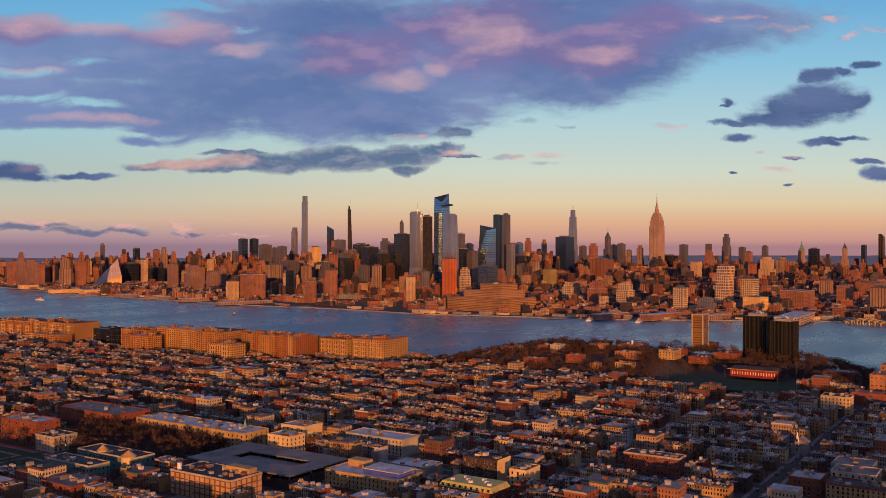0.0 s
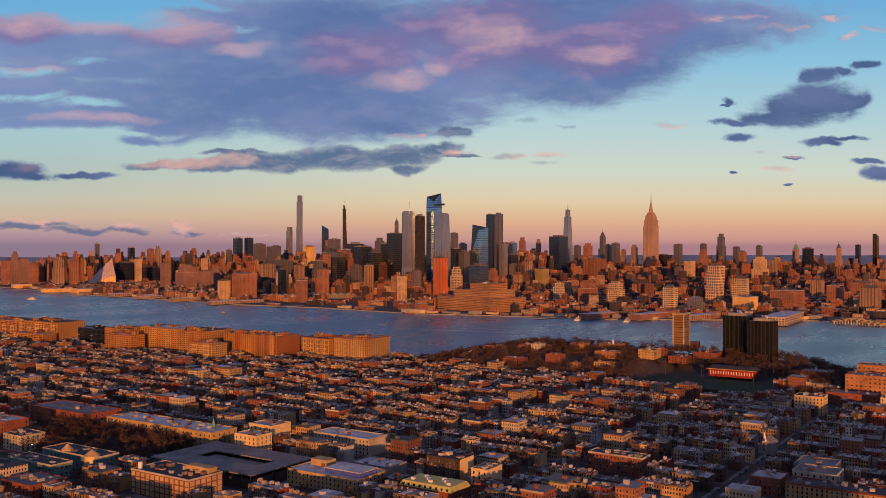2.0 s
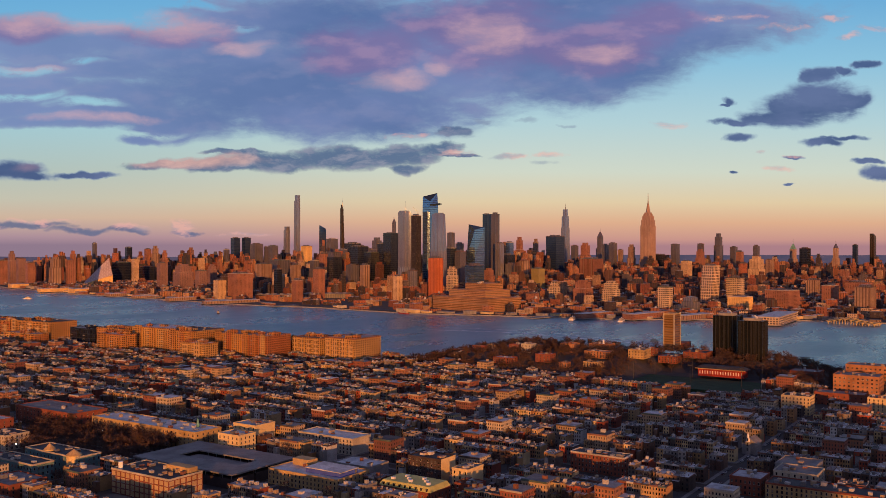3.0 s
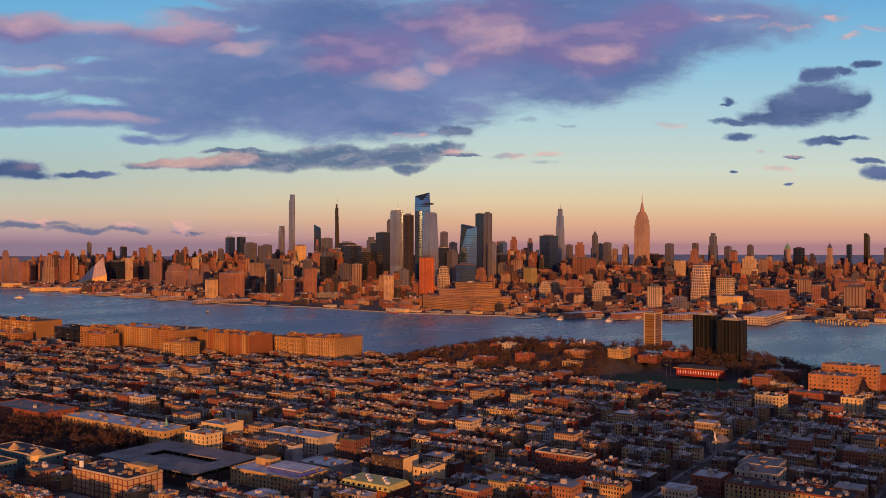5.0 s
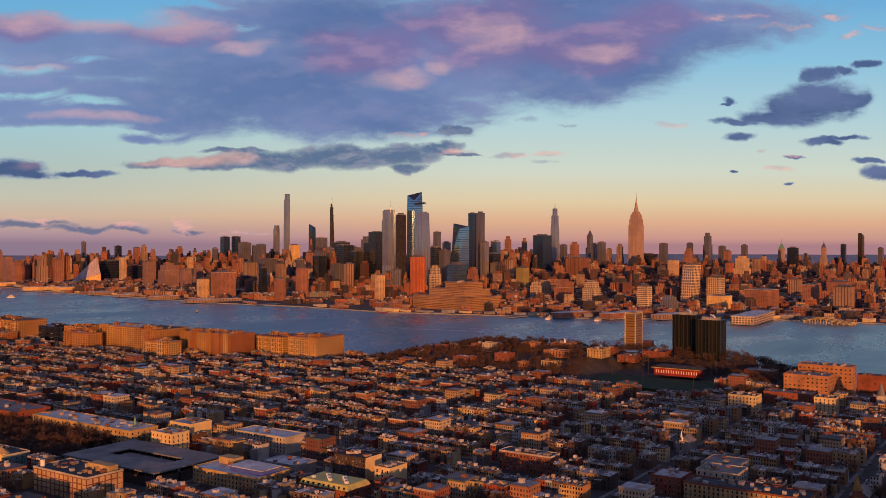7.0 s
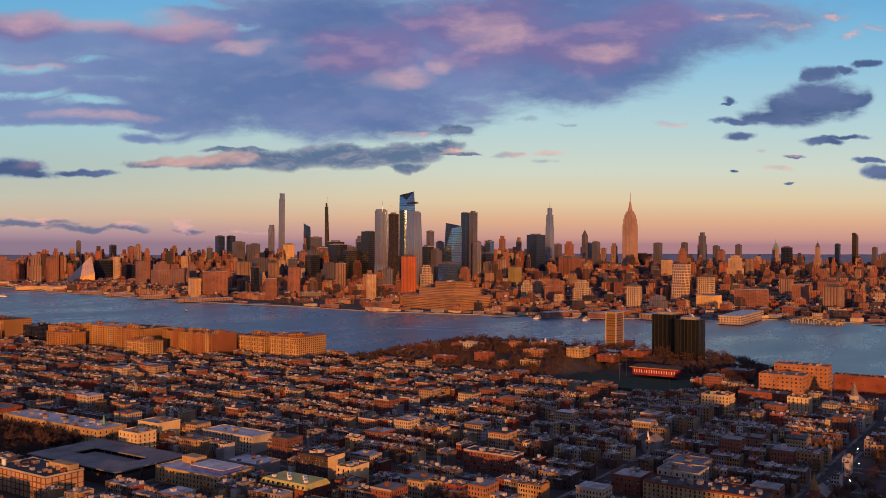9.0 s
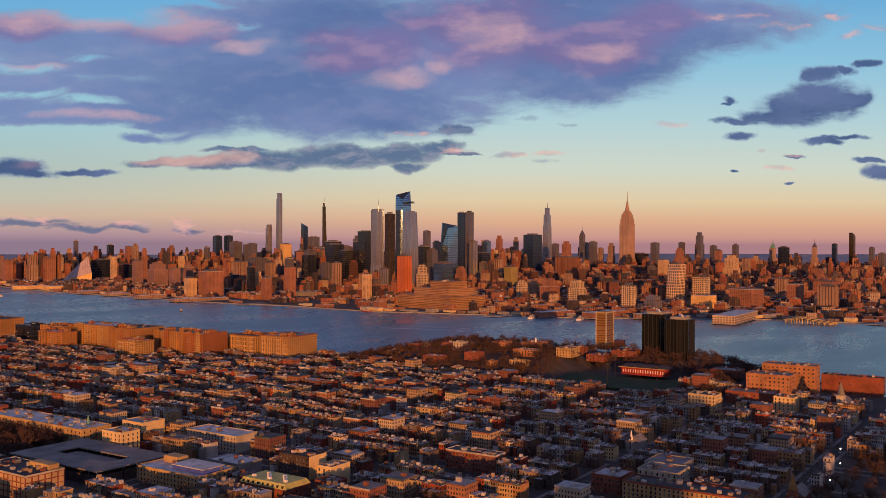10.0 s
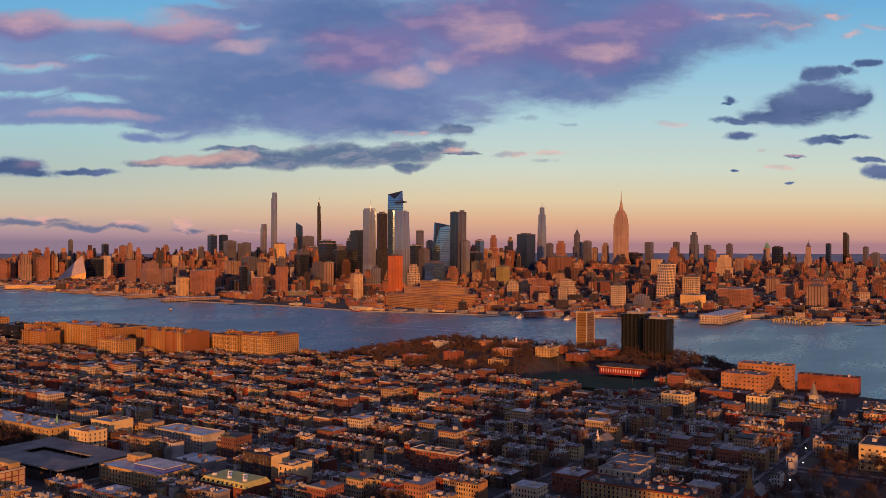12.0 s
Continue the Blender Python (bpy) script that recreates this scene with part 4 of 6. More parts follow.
# ---- campus bluff ----
k = Kit()
nx, ny, x0, y0, st = 26, 48, 1072, 118, 14.0
def corner(i, j):
    x, y = x0 + i * st, y0 + j * st
    return (min(x, 1371 - abs(y - 440) * 0.02), y, BASE + 0.06 + hill(x, y) * (0.96 if x > 1330 else 1))
for i in range(nx - 4):
    for j in range(ny):
        if hill(x0 + i * st, y0 + j * st) + hill(x0 + (i + 1) * st, y0 + (j + 1) * st) > 0.1:
            k.face([corner(i, j), corner(i + 1, j), corner(i + 1, j + 1), corner(i, j + 1)])
setting("ground", k, GROUND, "dark wooded bluff of the campus", "ground")

for x, y, b, a, ht in ((1285, 305, 32, 25, 54), (1306, 345, 33, 25, 58)):
    z = 25.0
    ob = thing("residence_tower", "dark bronze-ribbed glass residence tower with flat roof", "tower", x, y, z, 0, "twin towers on the campus")
    TAKEN.append((x, x + a, y - b / 2, y + b / 2))
    k = Kit()
    k.box(0, a, -b / 2, b / 2, 0, ht)
    part("body", k, T_RIB, ob)
    for i in range(9):
        k = Kit()
        k.box(-0.45, 0, -b / 2 + i * b / 8.0 - 0.25, -b / 2 + i * b / 8.0 + 0.25, 0, ht + 0.6)
        part("rib", k, BRONZE, ob, "bronze rib")
    for i in range(1, 7):
        k = Kit()
        k.box(i * a / 6.0 - 0.25, i * a / 6.0 + 0.25, -b / 2 - 0.45, -b / 2, 0, ht + 0.6)
        part("rib", k, BRONZE, ob, "bronze rib")
    k = Kit()
    k.box(5, a - 5, -b / 3, b / 3, ht, ht + 3.5)
    ph = part("penthouse", k, GREY_WALL, ob)
    for i in range(6):
        k = Kit()
        k.box(4 + i * 3, 5.6 + i * 3, -b / 4 + i * 2, -b / 4 + 1.6 + i * 2, ht + 3.5, ht + 5 + (i % 3))
        part("roof_plant", k, WHITE, ph)

ob = thing("slab_tower", "slim concrete slab tower with gold-lit banded flank", "tower", 1331, 424, 27.0)
TAKEN.append((1325, 1365, 415, 445))
k = Kit()
k.box(0, 26, 2, 18, 0, 52)
part("body", k, facade("slab_bands", (0.24, 0.13, 0.04), (0.10, 0.055, 0.02), 400.0, 3.6, 1.1, 0.4), ob)
for a in ((-0.6, 0.8, 1.4, 3.0), (25.2, 26.6, 1.4, 3.0), (-0.6, 0.8, 17.0, 18.6)):
    k = Kit()
    k.box(*a, 0, 54.5)
    part("pier", k, STONE, ob)
k = Kit()
k.box(0.8, 25.2, 3, 17, 52, 54)
part("roof", k, TAN, ob)
k = Kit()
k.box(26, 62, -2, 12, 0, 9)
part("annexe", k, BRICK, ob)

fh = big("field_house", "long red field house with white columns and slate roof", "building", 1206, 1227, 292, 350, 9.5, RUST_RED, TAR, 0, 0, 0, z=12, clutter=0, trim=RUST_RED)
for i in range(17):
    k = Kit()
    k.box(-0.5, 0.0, 2 + i * 3.3, 2.9 + i * 3.3, 3.0, 7.0)
    part("column", k, WHITE, fh, "white column")
k = Kit()
k.prism([(-2.5, -3), (23, -3), (23, 61), (-2.5, 61)], 9.8, 13.2, 0, 0, [(4, 3), (17, 3), (17, 55), (4, 55)], True)
part("roof", k, TAR, fh, "hipped slate roof")
k = Kit()
k.box(-2.6, -2.2, -3, 61, 9.4, 10.2)
part("eave", k, TAN, fh)
k = Kit()
k.box(1106, 1200, 256, 412, 2.0, 9.6)
setting("ground", k, [TURF], "dark green playing field on the campus", "playing field")
TAKEN.append((1100, 1202, 258, 412))
for x, y in ((1112, 400), (1116, 330), (1120, 270), (1196, 404), (1190, 352), (1180, 262)):
    ob = thing("floodlight_mast", "tall thin steel floodlight mast at the playing field", "light mast", x, y, 9.6, 0, "masts round the field")
    k = Kit()
    k.tube(0, 0, 0.32, 0.18, 0, 27, 0, 6)
    part("pole", k, POLE, ob)
    k = Kit()
    k.box(-0.15, 0.15, -2.5, 2.5, 25.6, 26)
    bar = part("crossbar", k, POLE, ob)
    for i in range(3):
        k = Kit()
        k.box(-0.3, 0.3, -2.4 + i * 1.8, -1.2 + i * 1.8, 26, 27.4)
        part("lamp_head", k, POLE, bar)

big("campus_hall", "brick campus hall with flat roof among bare trees", "building", 1196, 1216, 470, 505, 9, ORANGE_BRICK, GREY_ROOF, 3, 8, 4)
big("campus_hall", "tan campus hall with gold-lit flank", "building", 1222, 1250, 430, 452, 12, TAN, GREY_ROOF, 3, 5, 6)
big("campus_hall", "red brick campus hall with dark roof", "building", 1250, 1282, 395, 420, 9, BRICK, GREY_ROOF, 3, 6, 6)
big("campus_hall", "long red brick campus hall below the tower", "building", 1270, 1300, 360, 392, 8, BRICK, TAR, 2, 6, 6)
big("campus_house", "brick house with pale roof among the trees", "building", 1160, 1178, 540, 562, 11, BRICK, SILVER, 3, 4, 3)
big("campus_house", "stone house with steep gables among the trees", "building", 1200, 1216, 590, 606, 12, STONE, GREY_ROOF, 3, 3, 3)
big("campus_house", "brick mansion with gold-lit walls", "building", 1236, 1256, 540, 562, 12, ORANGE_BRICK, GREY_ROOF, 3, 4, 3)
ob = big("campus_house", "brick chapel hall with a small white cupola", "building", 1266, 1290, 500, 530, 11, ORANGE_BRICK, GREY_ROOF, 2, 5, 4)
k = Kit()
k.tube(10, 12, 1.6, 1.4, 11, 15, 0, 8)
k.tube(10, 12, 1.7, 0.1, 15, 18, 0, 8)
part("cupola", k, WHITE, ob, "white cupola")
big("campus_house", "low brick house below the bluff", "building", 1222, 1250, 205, 240, 9, BRICK, GREY_ROOF, 2, 6, 4)
campus_rnd = random.Random(17)
for n in range(46):
    x, y = campus_rnd.uniform(1105, 1290), campus_rnd.uniform(420, 775)
    a, b, h = campus_rnd.uniform(10, 20), campus_rnd.uniform(12, 30), campus_rnd.uniform(6, 9.5)
    if free(x - 3, x + a + 3, y - 3, y + b + 3) and x + a < 1350 - max(0, (y + b - 600) * 0.9):
        wall, label = campus_rnd.choice(((BRICK, "red brick house with a flat roof among bare trees"), (TAN, "tan brick house with a flat roof among bare trees"),
                                         (DARK_WALL, "dark brick house among bare trees"), (ORANGE_BRICK, "orange brick house with a flat roof among bare trees"), (BRICK, "red brick house with a flat roof among bare trees")))
        big("campus_house", label, "building", x, x + a, y, y + b, h, wall, campus_rnd.choice((GREY_ROOF, TAR, SILVER)), 3, int(b / 4), int(a / 4), clutter=3)
# fields and parks keep clear
TAKEN += [(395, 478, 665, 830), (532, 570, 596, 775), (722, 900, -95, 22), (500, 532, 440, 590)]
k = Kit()
k.face([(400, 668, BASE + 0.05), (474, 668, BASE + 0.05), (474, 800, BASE + 0.05), (400, 800, BASE + 0.05)])
setting("ground", k, TURF, "green playing field in the shade", "playing field")
k = Kit()
k.face([(474, 668, BASE + 0.05), (478, 668, BASE + 0.05), (478, 800, BASE + 0.05), (474, 800, BASE + 0.05)])
k.face([(396, 668, BASE + 0.05), (400, 668, BASE + 0.05), (400, 800, BASE + 0.05), (396, 800, BASE + 0.05)])
setting("pavement", k, RUST_RED, "red running track round the field", "track")

# ---- the city across the river ----
GRID = -13.3      # turn of the far city's streets
FAR = 2.4


def tower(x, y, a, b, h, wall, label, top, tops=(0.97, 1.0, 0.93, 0.88), draw=(0.94, 0.94, 0.94, 0.94)):
    """A tower with body, crown and roof plant, on the far bank."""
    r = random.Random(int(x * 7 + y))
    ob = thing("tower", label, "tower", x, y, FAR, GRID)
    k, roof = Kit(), Kit()
    crown = Kit()
    h -= FAR
    FAR_PLOTS.append((x, y, 0.75 * max(a, b) + 9))
    if top == "flat":
        k.box(-a / 2, a / 2, -b / 2, b / 2, 0, h - 2)
        roof.box(-a / 2 - 0.3, a / 2 + 0.3, -b / 2 - 0.3, b / 2 + 0.3, h - 2, h - 0.8)
        crown.box(-a * 0.3, a * 0.25, -b * 0.28, b * 0.3, h - 0.8, h + r.uniform(1, 5))
    elif top == "step":
        s = h * r.uniform(0.62, 0.8)
        k.box(-a / 2, a / 2, -b / 2, b / 2, 0, s)
        roof.box(-a / 2, a / 2, -b / 2, b / 2, s, s + 0.6)
        k.box(-a * 0.4, a * 0.4, -b * 0.4, b * 0.4, s + 0.6, h * 0.93)
        crown.box(-a * 0.26, a * 0.26, -b * 0.26, b * 0.26, h * 0.93, h)
    elif top in ("slant", "facet"):      # corners cut at their own heights; a facet tower leans in from the ground
        v = [(-a / 2, -b / 2), (a / 2, -b / 2), (a / 2, b / 2), (-a / 2, b / 2)]
        low_z = h * (0.86 if top == "slant" else 0.55)
        grow = 1.0 if top == "slant" else 0.5
        w = [(px_ * (1 - (1 - d) * (1 - grow)), py_ * (1 - (1 - d) * (1 - grow))) for (px_, py_), d in zip(v, draw)]
        k.prism(v, 0, low_z, 0, None, w)
        ends = [h * t for t in tops]
        q = [(px_ * d, py_ * d) for (px_, py_), d in zip(v, draw)]
        for i in range(4):
            j = (i + 1) % 4
            crown.face([(*w[i], low_z), (*w[j], low_z), (*q[j], ends[j]), (*q[i], ends[i])], 0, [(0, 0), (a, 0), (a, ends[j] - low_z), (0, ends[i] - low_z)])
        crown.face([(*q[i], ends[i]) for i in (0, 1, 3)], 1)
        crown.face([(*q[i], ends[i]) for i in (1, 2, 3)], 1)
    elif top == "notch":
        k.box(-a / 2, a / 2, -b / 2, b / 2, 0, h * 0.62)
        k.box(-a * 0.46, a / 2, -b / 2, b * 0.46, h * 0.62, h * 0.93)
        crown.box(-a * 0.34, a * 0.46, -b * 0.46, b * 0.34, h * 0.93, h)
    elif top == "feather":      # steps back on one side only
        for n in range(6):
            k.box(-a / 2, a / 2, -b / 2 + b * 0.11 * n, b / 2, h * (0.45 + 0.10 * (n - 1)) if n else 0, h * (0.45 + 0.10 * n))
        crown.box(-a * 0.3, a * 0.3, b * 0.2, b * 0.42, h * 0.95, h)
    elif top == "flare":
        k.turned(0, 0, a * 1.45, b * 1.45, 0, 0, h * 0.10, 0, None, 0.92)
        k.turned(0, 0, a * 1.12, b * 1.12, 0, h * 0.10, h * 0.34, 0, None, 0.9)
        k.box(-a / 2, a / 2, -b / 2, b / 2, h * 0.34, h * 0.985)
        crown.box(-a * 0.42, a * 0.42, -b * 0.42, b * 0.42, h * 0.985, h)
    elif top == "arc":
        k.box(-a / 2, a / 2, -b / 2, b / 2, 0, h * 0.9)
        for n in range(6):
            z0, z1 = h * (0.9 + 0.1 * n / 6), h * (0.9 + 0.1 * (n + 1) / 6)
            crown.box(-a / 2, a * (0.5 - 0.8 * (n / 6) ** 2.2), -b / 2 + b * 0.5 * (n / 6) ** 2.2, b / 2, z0, z1)
    elif top == "taper":
        k.turned(0, 0, a, b, 0, 0, h * 0.55, 0, None, 0.97)
        k.turned(0, 0, a * 0.97, b * 0.97, 0, h * 0.55, h - 1, 0, None, 0.82)
        crown.turned(0, 0, a * 0.6, b * 0.6, 0, h - 1, h + 3)
    elif top == "spire":
        for z0, z1, s in ((0, 0.5, 1.0), (0.5, 0.74, 0.88), (0.74, 0.9, 0.74), (0.9, 1.0, 0.5)):
            k.turned(0, 0, a * s, b * s, 0, h * z0, h * z1, 0, None, 0.94)
        crown.tube(0, 0, 2.0, 0.5, h, h + 30, 0, 6)
    elif top == "point":
        k.box(-a / 2, a / 2, -b / 2, b / 2, 0, h * 0.72)
        k.box(-a * 0.36, a * 0.36, -b * 0.36, b * 0.36, h * 0.72, h)
        crown.turned(0, 0, a * 0.66, b * 0.66, 0, h, h + a * 0.75, 0, None, 0.25)
        crown.tube(0, 0, 1.3, 0.2, h + a * 0.75, h + a * 1.5, 0, 6)
    elif top == "lean":
        ring = [(-a / 2, -b / 2), (a / 2, -b / 2), (a / 2, b / 2), (-a / 2, b / 2)]
        k.prism(ring, 0, h, 0, None, [(x_ + 0.10 * a + 0.12 * a * (y_ > 0), y_ - 0.12 * b) for x_, y_ in ring])
        crown.box(-a * 0.2, a * 0.3, -b * 0.4, b * 0.2, h, h + 4)
    part("body", k, wall, ob)
    if roof.f:
        part("roof", roof, TRIM, ob)
    if crown.f:
        part("crown", crown, [wall, T_NAVY] if top in ("slant", "facet") else wall if top in ("step", "taper", "notch", "feather", "flare", "arc") else (GREEN_COPPER if "green" in label else T_GREY), ob)
    return ob


FAR_PLOTS = []
BANK_Y = [q[1] for q in FAR_BANK[:-2]]
BANK_X = [q[0] for q in FAR_BANK[:-2]]
# ---- the city across the river: towers ----
tower(2408, 3913, 32, 32, 111, T_BRICK, "reddish brick apartment tower lit by the low sun", "flat")
tower(2361, 3698, 30, 30, 122, T_DUSK, "reddish brick apartment tower lit by the low sun", "flat")
tower(2324, 3571, 29, 29, 105, T_BRICK, "reddish brick apartment tower lit by the low sun", "flat")
tower(2412, 3420, 33, 33, 117, T_BRICK, "reddish brick apartment tower lit by the low sun", "flat")
tower(2367, 3776, 26, 26, 152, T_DUSK, "tan brick apartment tower lit by the low sun", "step")
tower(2346, 3429, 38, 38, 129, T_TAN, "tan brick apartment tower lit by the low sun", "step")
tower(2968, 4029, 18, 18, 190, T_GREY, "grey office tower with flat top", "flat")
tower(3128, 3969, 27, 27, 170, T_DARK, "dark glass office tower with flat top", "flat")
tower(2986, 3641, 25, 25, 162, T_BRICK, "reddish brick apartment tower lit by the low sun", "flat")
tower(2939, 3529, 27, 27, 176, T_TAN, "tan brick apartment tower lit by the low sun", "step")
tower(2897, 3412, 22, 22, 155, T_BRICK, "reddish brick apartment tower lit by the low sun", "step")
tower(2691, 3360, 23, 23, 119, T_CREAM, "cream masonry tower glowing in the low sun", "flat")
tower(2850, 3664, 63, 63, 99, T_DARK, "dark glass office tower with flat top", "flat")
tower(2852, 3480, 52, 52, 80, T_DARK, "dark glass office tower with flat top", "flat")
tower(3169, 3544, 26, 26, 168, T_DUSK, "reddish brick apartment tower lit by the low sun", "step")
tower(3060, 3346, 23, 23, 120, T_CREAM, "cream masonry tower glowing in the low sun", "flat")
tower(3236, 3444, 22, 22, 148, T_GREY, "grey office tower with flat top", "step")
tower(3196, 3323, 21, 21, 160, T_GREY, "grey office tower with flat top", "flat")
tower(2424, 2858, 31, 31, 111, T_DUSK, "reddish brick apartment tower lit by the low sun", "flat")
tower(2401, 2712, 56, 56, 107, T_DUSK, "tan brick apartment tower lit by the low sun", "step")
tower(2369, 2579, 31, 31, 88, T_DUSK, "reddish brick apartment tower lit by the low sun", "flat")
tower(2162, 2258, 30, 30, 66, T_CREAM, "cream masonry tower glowing in the low sun", "flat")
tower(2199, 2202, 59, 59, 88, T_BRICK, "reddish brick apartment tower lit by the low sun", "flat")
tower(2601, 2773, 27, 27, 103, T_DUSK, "reddish brick apartment tower lit by the low sun", "step")
tower(3504, 3583, 36, 36, 219, T_NAVY, "dark blue twin tower with flat top", "flat")
tower(3550, 3549, 34, 34, 220, T_NAVY, "dark blue twin tower with flat top", "flat")
tower(3132, 3058, 43, 43, 187, T_GREY, "grey office tower with flat top", "flat")
tower(3192, 3057, 15, 15, 174, T_GREY, "grey office tower with flat top", "flat")
tower(3138, 2959, 33, 33, 179, T_GREY, "grey office tower with flat top", "flat")
tower(2714, 2602, 48, 48, 107, T_TAN, "tan brick apartment tower lit by the low sun", "flat")
tower(3653, 3357, 25, 25, 278, T_GLASS, "tall pale residential tower with stepped crown", "notch")
tower(3713, 3339, 24, 24, 446, T_GLASS, "very tall slender glass residential tower", "notch")
tower(3260, 2865, 37, 37, 177, T_GOLD, "gold-panelled slab tower glowing in the low sun", "flat")
tower(3720, 3166, 26, 26, 286, T_NAVY, "dark blue glass tower with a slanted top", "slant", (0.95, 0.93, 0.95, 1.0))
tower(3709, 3092, 43, 43, 215, T_GREY, "grey office tower with flat top", "flat")
tower(3854, 3144, 16, 19, 396, T_BRONZE, "very tall pencil-thin tower feathering back on one side", "feather")
tower(3534, 2813, 58, 58, 191, T_DARK, "dark glass office tower with flat top", "flat")
tower(3491, 2696, 32, 32, 169, T_GREY, "grey office tower with flat top", "flat")
tower(3678, 2777, 42, 42, 219, T_GREY, "grey office tower with flat top", "step")
tower(2922, 2469, 25, 25, 147, T_BRICK, "reddish brick apartment tower lit by the low sun", "flat")
tower(2870, 2367, 38, 38, 153, T_GREY, "grey office tower with flat top", "flat")
tower(3043, 2467, 27, 27, 165, T_GREY, "grey office tower with flat top", "flat")
tower(2635, 2359, 29, 29, 107, T_TAN, "tan brick apartment tower lit by the low sun", "flat")
tower(2380, 2020, 29, 29, 102, T_BRICK, "reddish brick apartment tower lit by the low sun", "flat")
tower(2675, 2117, 34, 34, 109, T_GREY, "grey office tower with flat top", "flat")
tower(2543, 1954, 25, 25, 113, T_TAN, "tan brick apartment tower lit by the low sun", "flat")
tower(2191, 1943, 25, 25, 72, T_BRICK, "reddish brick apartment tower lit by the low sun", "flat")
tower(3966, 2885, 21, 21, 302, T_GREY, "grey office tower with flat top", "point")
tower(2835, 2058, 45, 45, 227, T_DARK, "dark blue glass office tower with flat top", "flat")
tower(2690, 1892, 33, 33, 302, T_GLASS, "tall pale stone and glass tower on a flared base", "flare")
tower(2404, 1712, 22, 22, 83, T_CREAM, "cream masonry tower glowing in the low sun", "flat")
tower(2807, 1925, 27, 27, 290, T_OPEN, "dark unfinished tower with open floors and cranes", "flat")
tower(2750, 1823, 39, 39, 366, T_BLUE, "tall blue glass tower with slanted top and viewing deck", "slant", (0.915, 1.0, 0.93, 0.965), (0.98, 0.9, 0.94, 0.96))
tower(2664, 1730, 40, 40, 288, T_GLASS, "tapered glass tower with rounded corners", "taper")
tower(2388, 1555, 32, 32, 143, T_TERRA, "terracotta-coloured tower with vertical ribs", "flat")
tower(3126, 1980, 22, 22, 232, T_GREY, "grey office tower with flat top", "flat")
tower(3314, 2059, 25, 25, 189, T_GREY, "grey office tower with flat top", "flat")
tower(2878, 1716, 50, 50, 256, T_BLUE, "blue glass tower with slanted faceted top", "facet", (0.92, 0.955, 0.93, 1.0), (0.9, 0.98, 0.8, 0.62))
tower(3076, 1784, 23, 23, 301, T_NAVY, "dark blue glass office tower with flat top", "flat")
tower(3033, 1722, 23, 23, 299, T_GREY, "grey glass office tower with flat top", "flat")
tower(2973, 1668, 23, 23, 190, T_GLASS, "blue glass tower reflecting the evening sky", "flat")
tower(2779, 1598, 29, 29, 102, T_BRICK, "reddish brick apartment tower lit by the low sun", "step")
tower(2542, 1595, 28, 28, 112, T_GRID, "cream masonry tower glowing in the low sun", "step")
tower(3430, 1884, 24, 24, 194, T_BLUE, "blue glass tower reflecting the evening sky", "flat")
tower(3892, 2091, 28, 28, 220, T_BRICK, "reddish brick apartment tower lit by the low sun", "step")
tower(4024, 2074, 23, 23, 213, T_TAN, "tan brick apartment tower lit by the low sun", "step")
tower(3110, 1642, 27, 27, 125, T_TAN, "tan brick apartment tower lit by the low sun", "flat")
tower(2955, 1500, 34, 34, 100, T_OLIVE, "olive-yellow glass block lit by the low sun", "flat")
tower(2996, 1632, 31, 31, 114, T_GREY, "grey office tower with flat top", "flat")
tower(3589, 1751, 56, 56, 221, T_NAVY, "broad black glass slab tower", "flat")
tower(4465, 2132, 38, 38, 371, T_GLASS, "very tall tapering glass tower with spire", "spire")
tower(2544, 1229, 25, 25, 71, T_GRID, "white gridded residential tower", "step")
tower(2330, 1190, 26, 26, 47, T_BRICK, "reddish brick apartment tower lit by the low sun", "flat")
tower(4219, 1960, 26, 26, 181, T_GREY, "grey office tower with flat top", "flat")
tower(4340, 1959, 41, 41, 195, T_BRICK, "reddish brick apartment tower lit by the low sun", "step")
tower(4604, 1995, 32, 32, 229, T_GREY, "slender dark skyscraper with pointed crown", "point")
tower(4303, 1833, 24, 24, 186, T_GREY, "grey office tower with flat top", "flat")
tower(4230, 1762, 29, 29, 194, T_GREY, "grey office tower with flat top", "flat")
tower(4250, 1731, 19, 19, 162, T_TAN, "tan brick apartment tower lit by the low sun", "flat")
tower(4185, 1649, 28, 28, 186, T_TAN, "tower with rounded crown", "step")
tower(3389, 1493, 66, 66, 130, T_BROWN, "broad brown ribbed office block", "flat")
tower(4299, 1476, 30, 30, 189, T_GREY, "grey office tower with flat top", "flat")
tower(4164, 1499, 59, 59, 139, T_DARK, "dark glass office tower with flat top", "flat")
tower(4662, 1472, 24, 24, 192, T_GREY, "grey office tower with flat top", "flat")
tower(4267, 1345, 33, 33, 165, T_BRICK, "reddish brick apartment tower lit by the low sun", "step")
tower(4712, 1397, 34, 34, 243, T_GREY, "tall grey tower with notched top", "step")
tower(4452, 1245, 25, 25, 176, T_GREY, "grey office tower with flat top", "flat")
tower(4410, 1129, 22, 22, 181, T_GREY, "grey office tower with flat top", "flat")
tower(3696, 938, 48, 48, 139, T_CREAM, "cream masonry tower glowing in the low sun", "step")
tower(3930, 947, 26, 26, 125, T_TAN, "tan brick apartment tower lit by the low sun", "flat")
tower(3840, 1265, 34, 34, 117, T_CREAM, "cream masonry tower glowing in the low sun", "flat")
tower(4266, 1164, 25, 25, 155, T_BRICK, "reddish brick apartment tower lit by the low sun", "flat")
tower(2640, 790, 38, 38, 124, T_LATTICE, "leaning white lattice tower beside the river", "lean")
tower(2694, 731, 37, 37, 90, T_GRID, "white gridded tower with flat top", "flat")
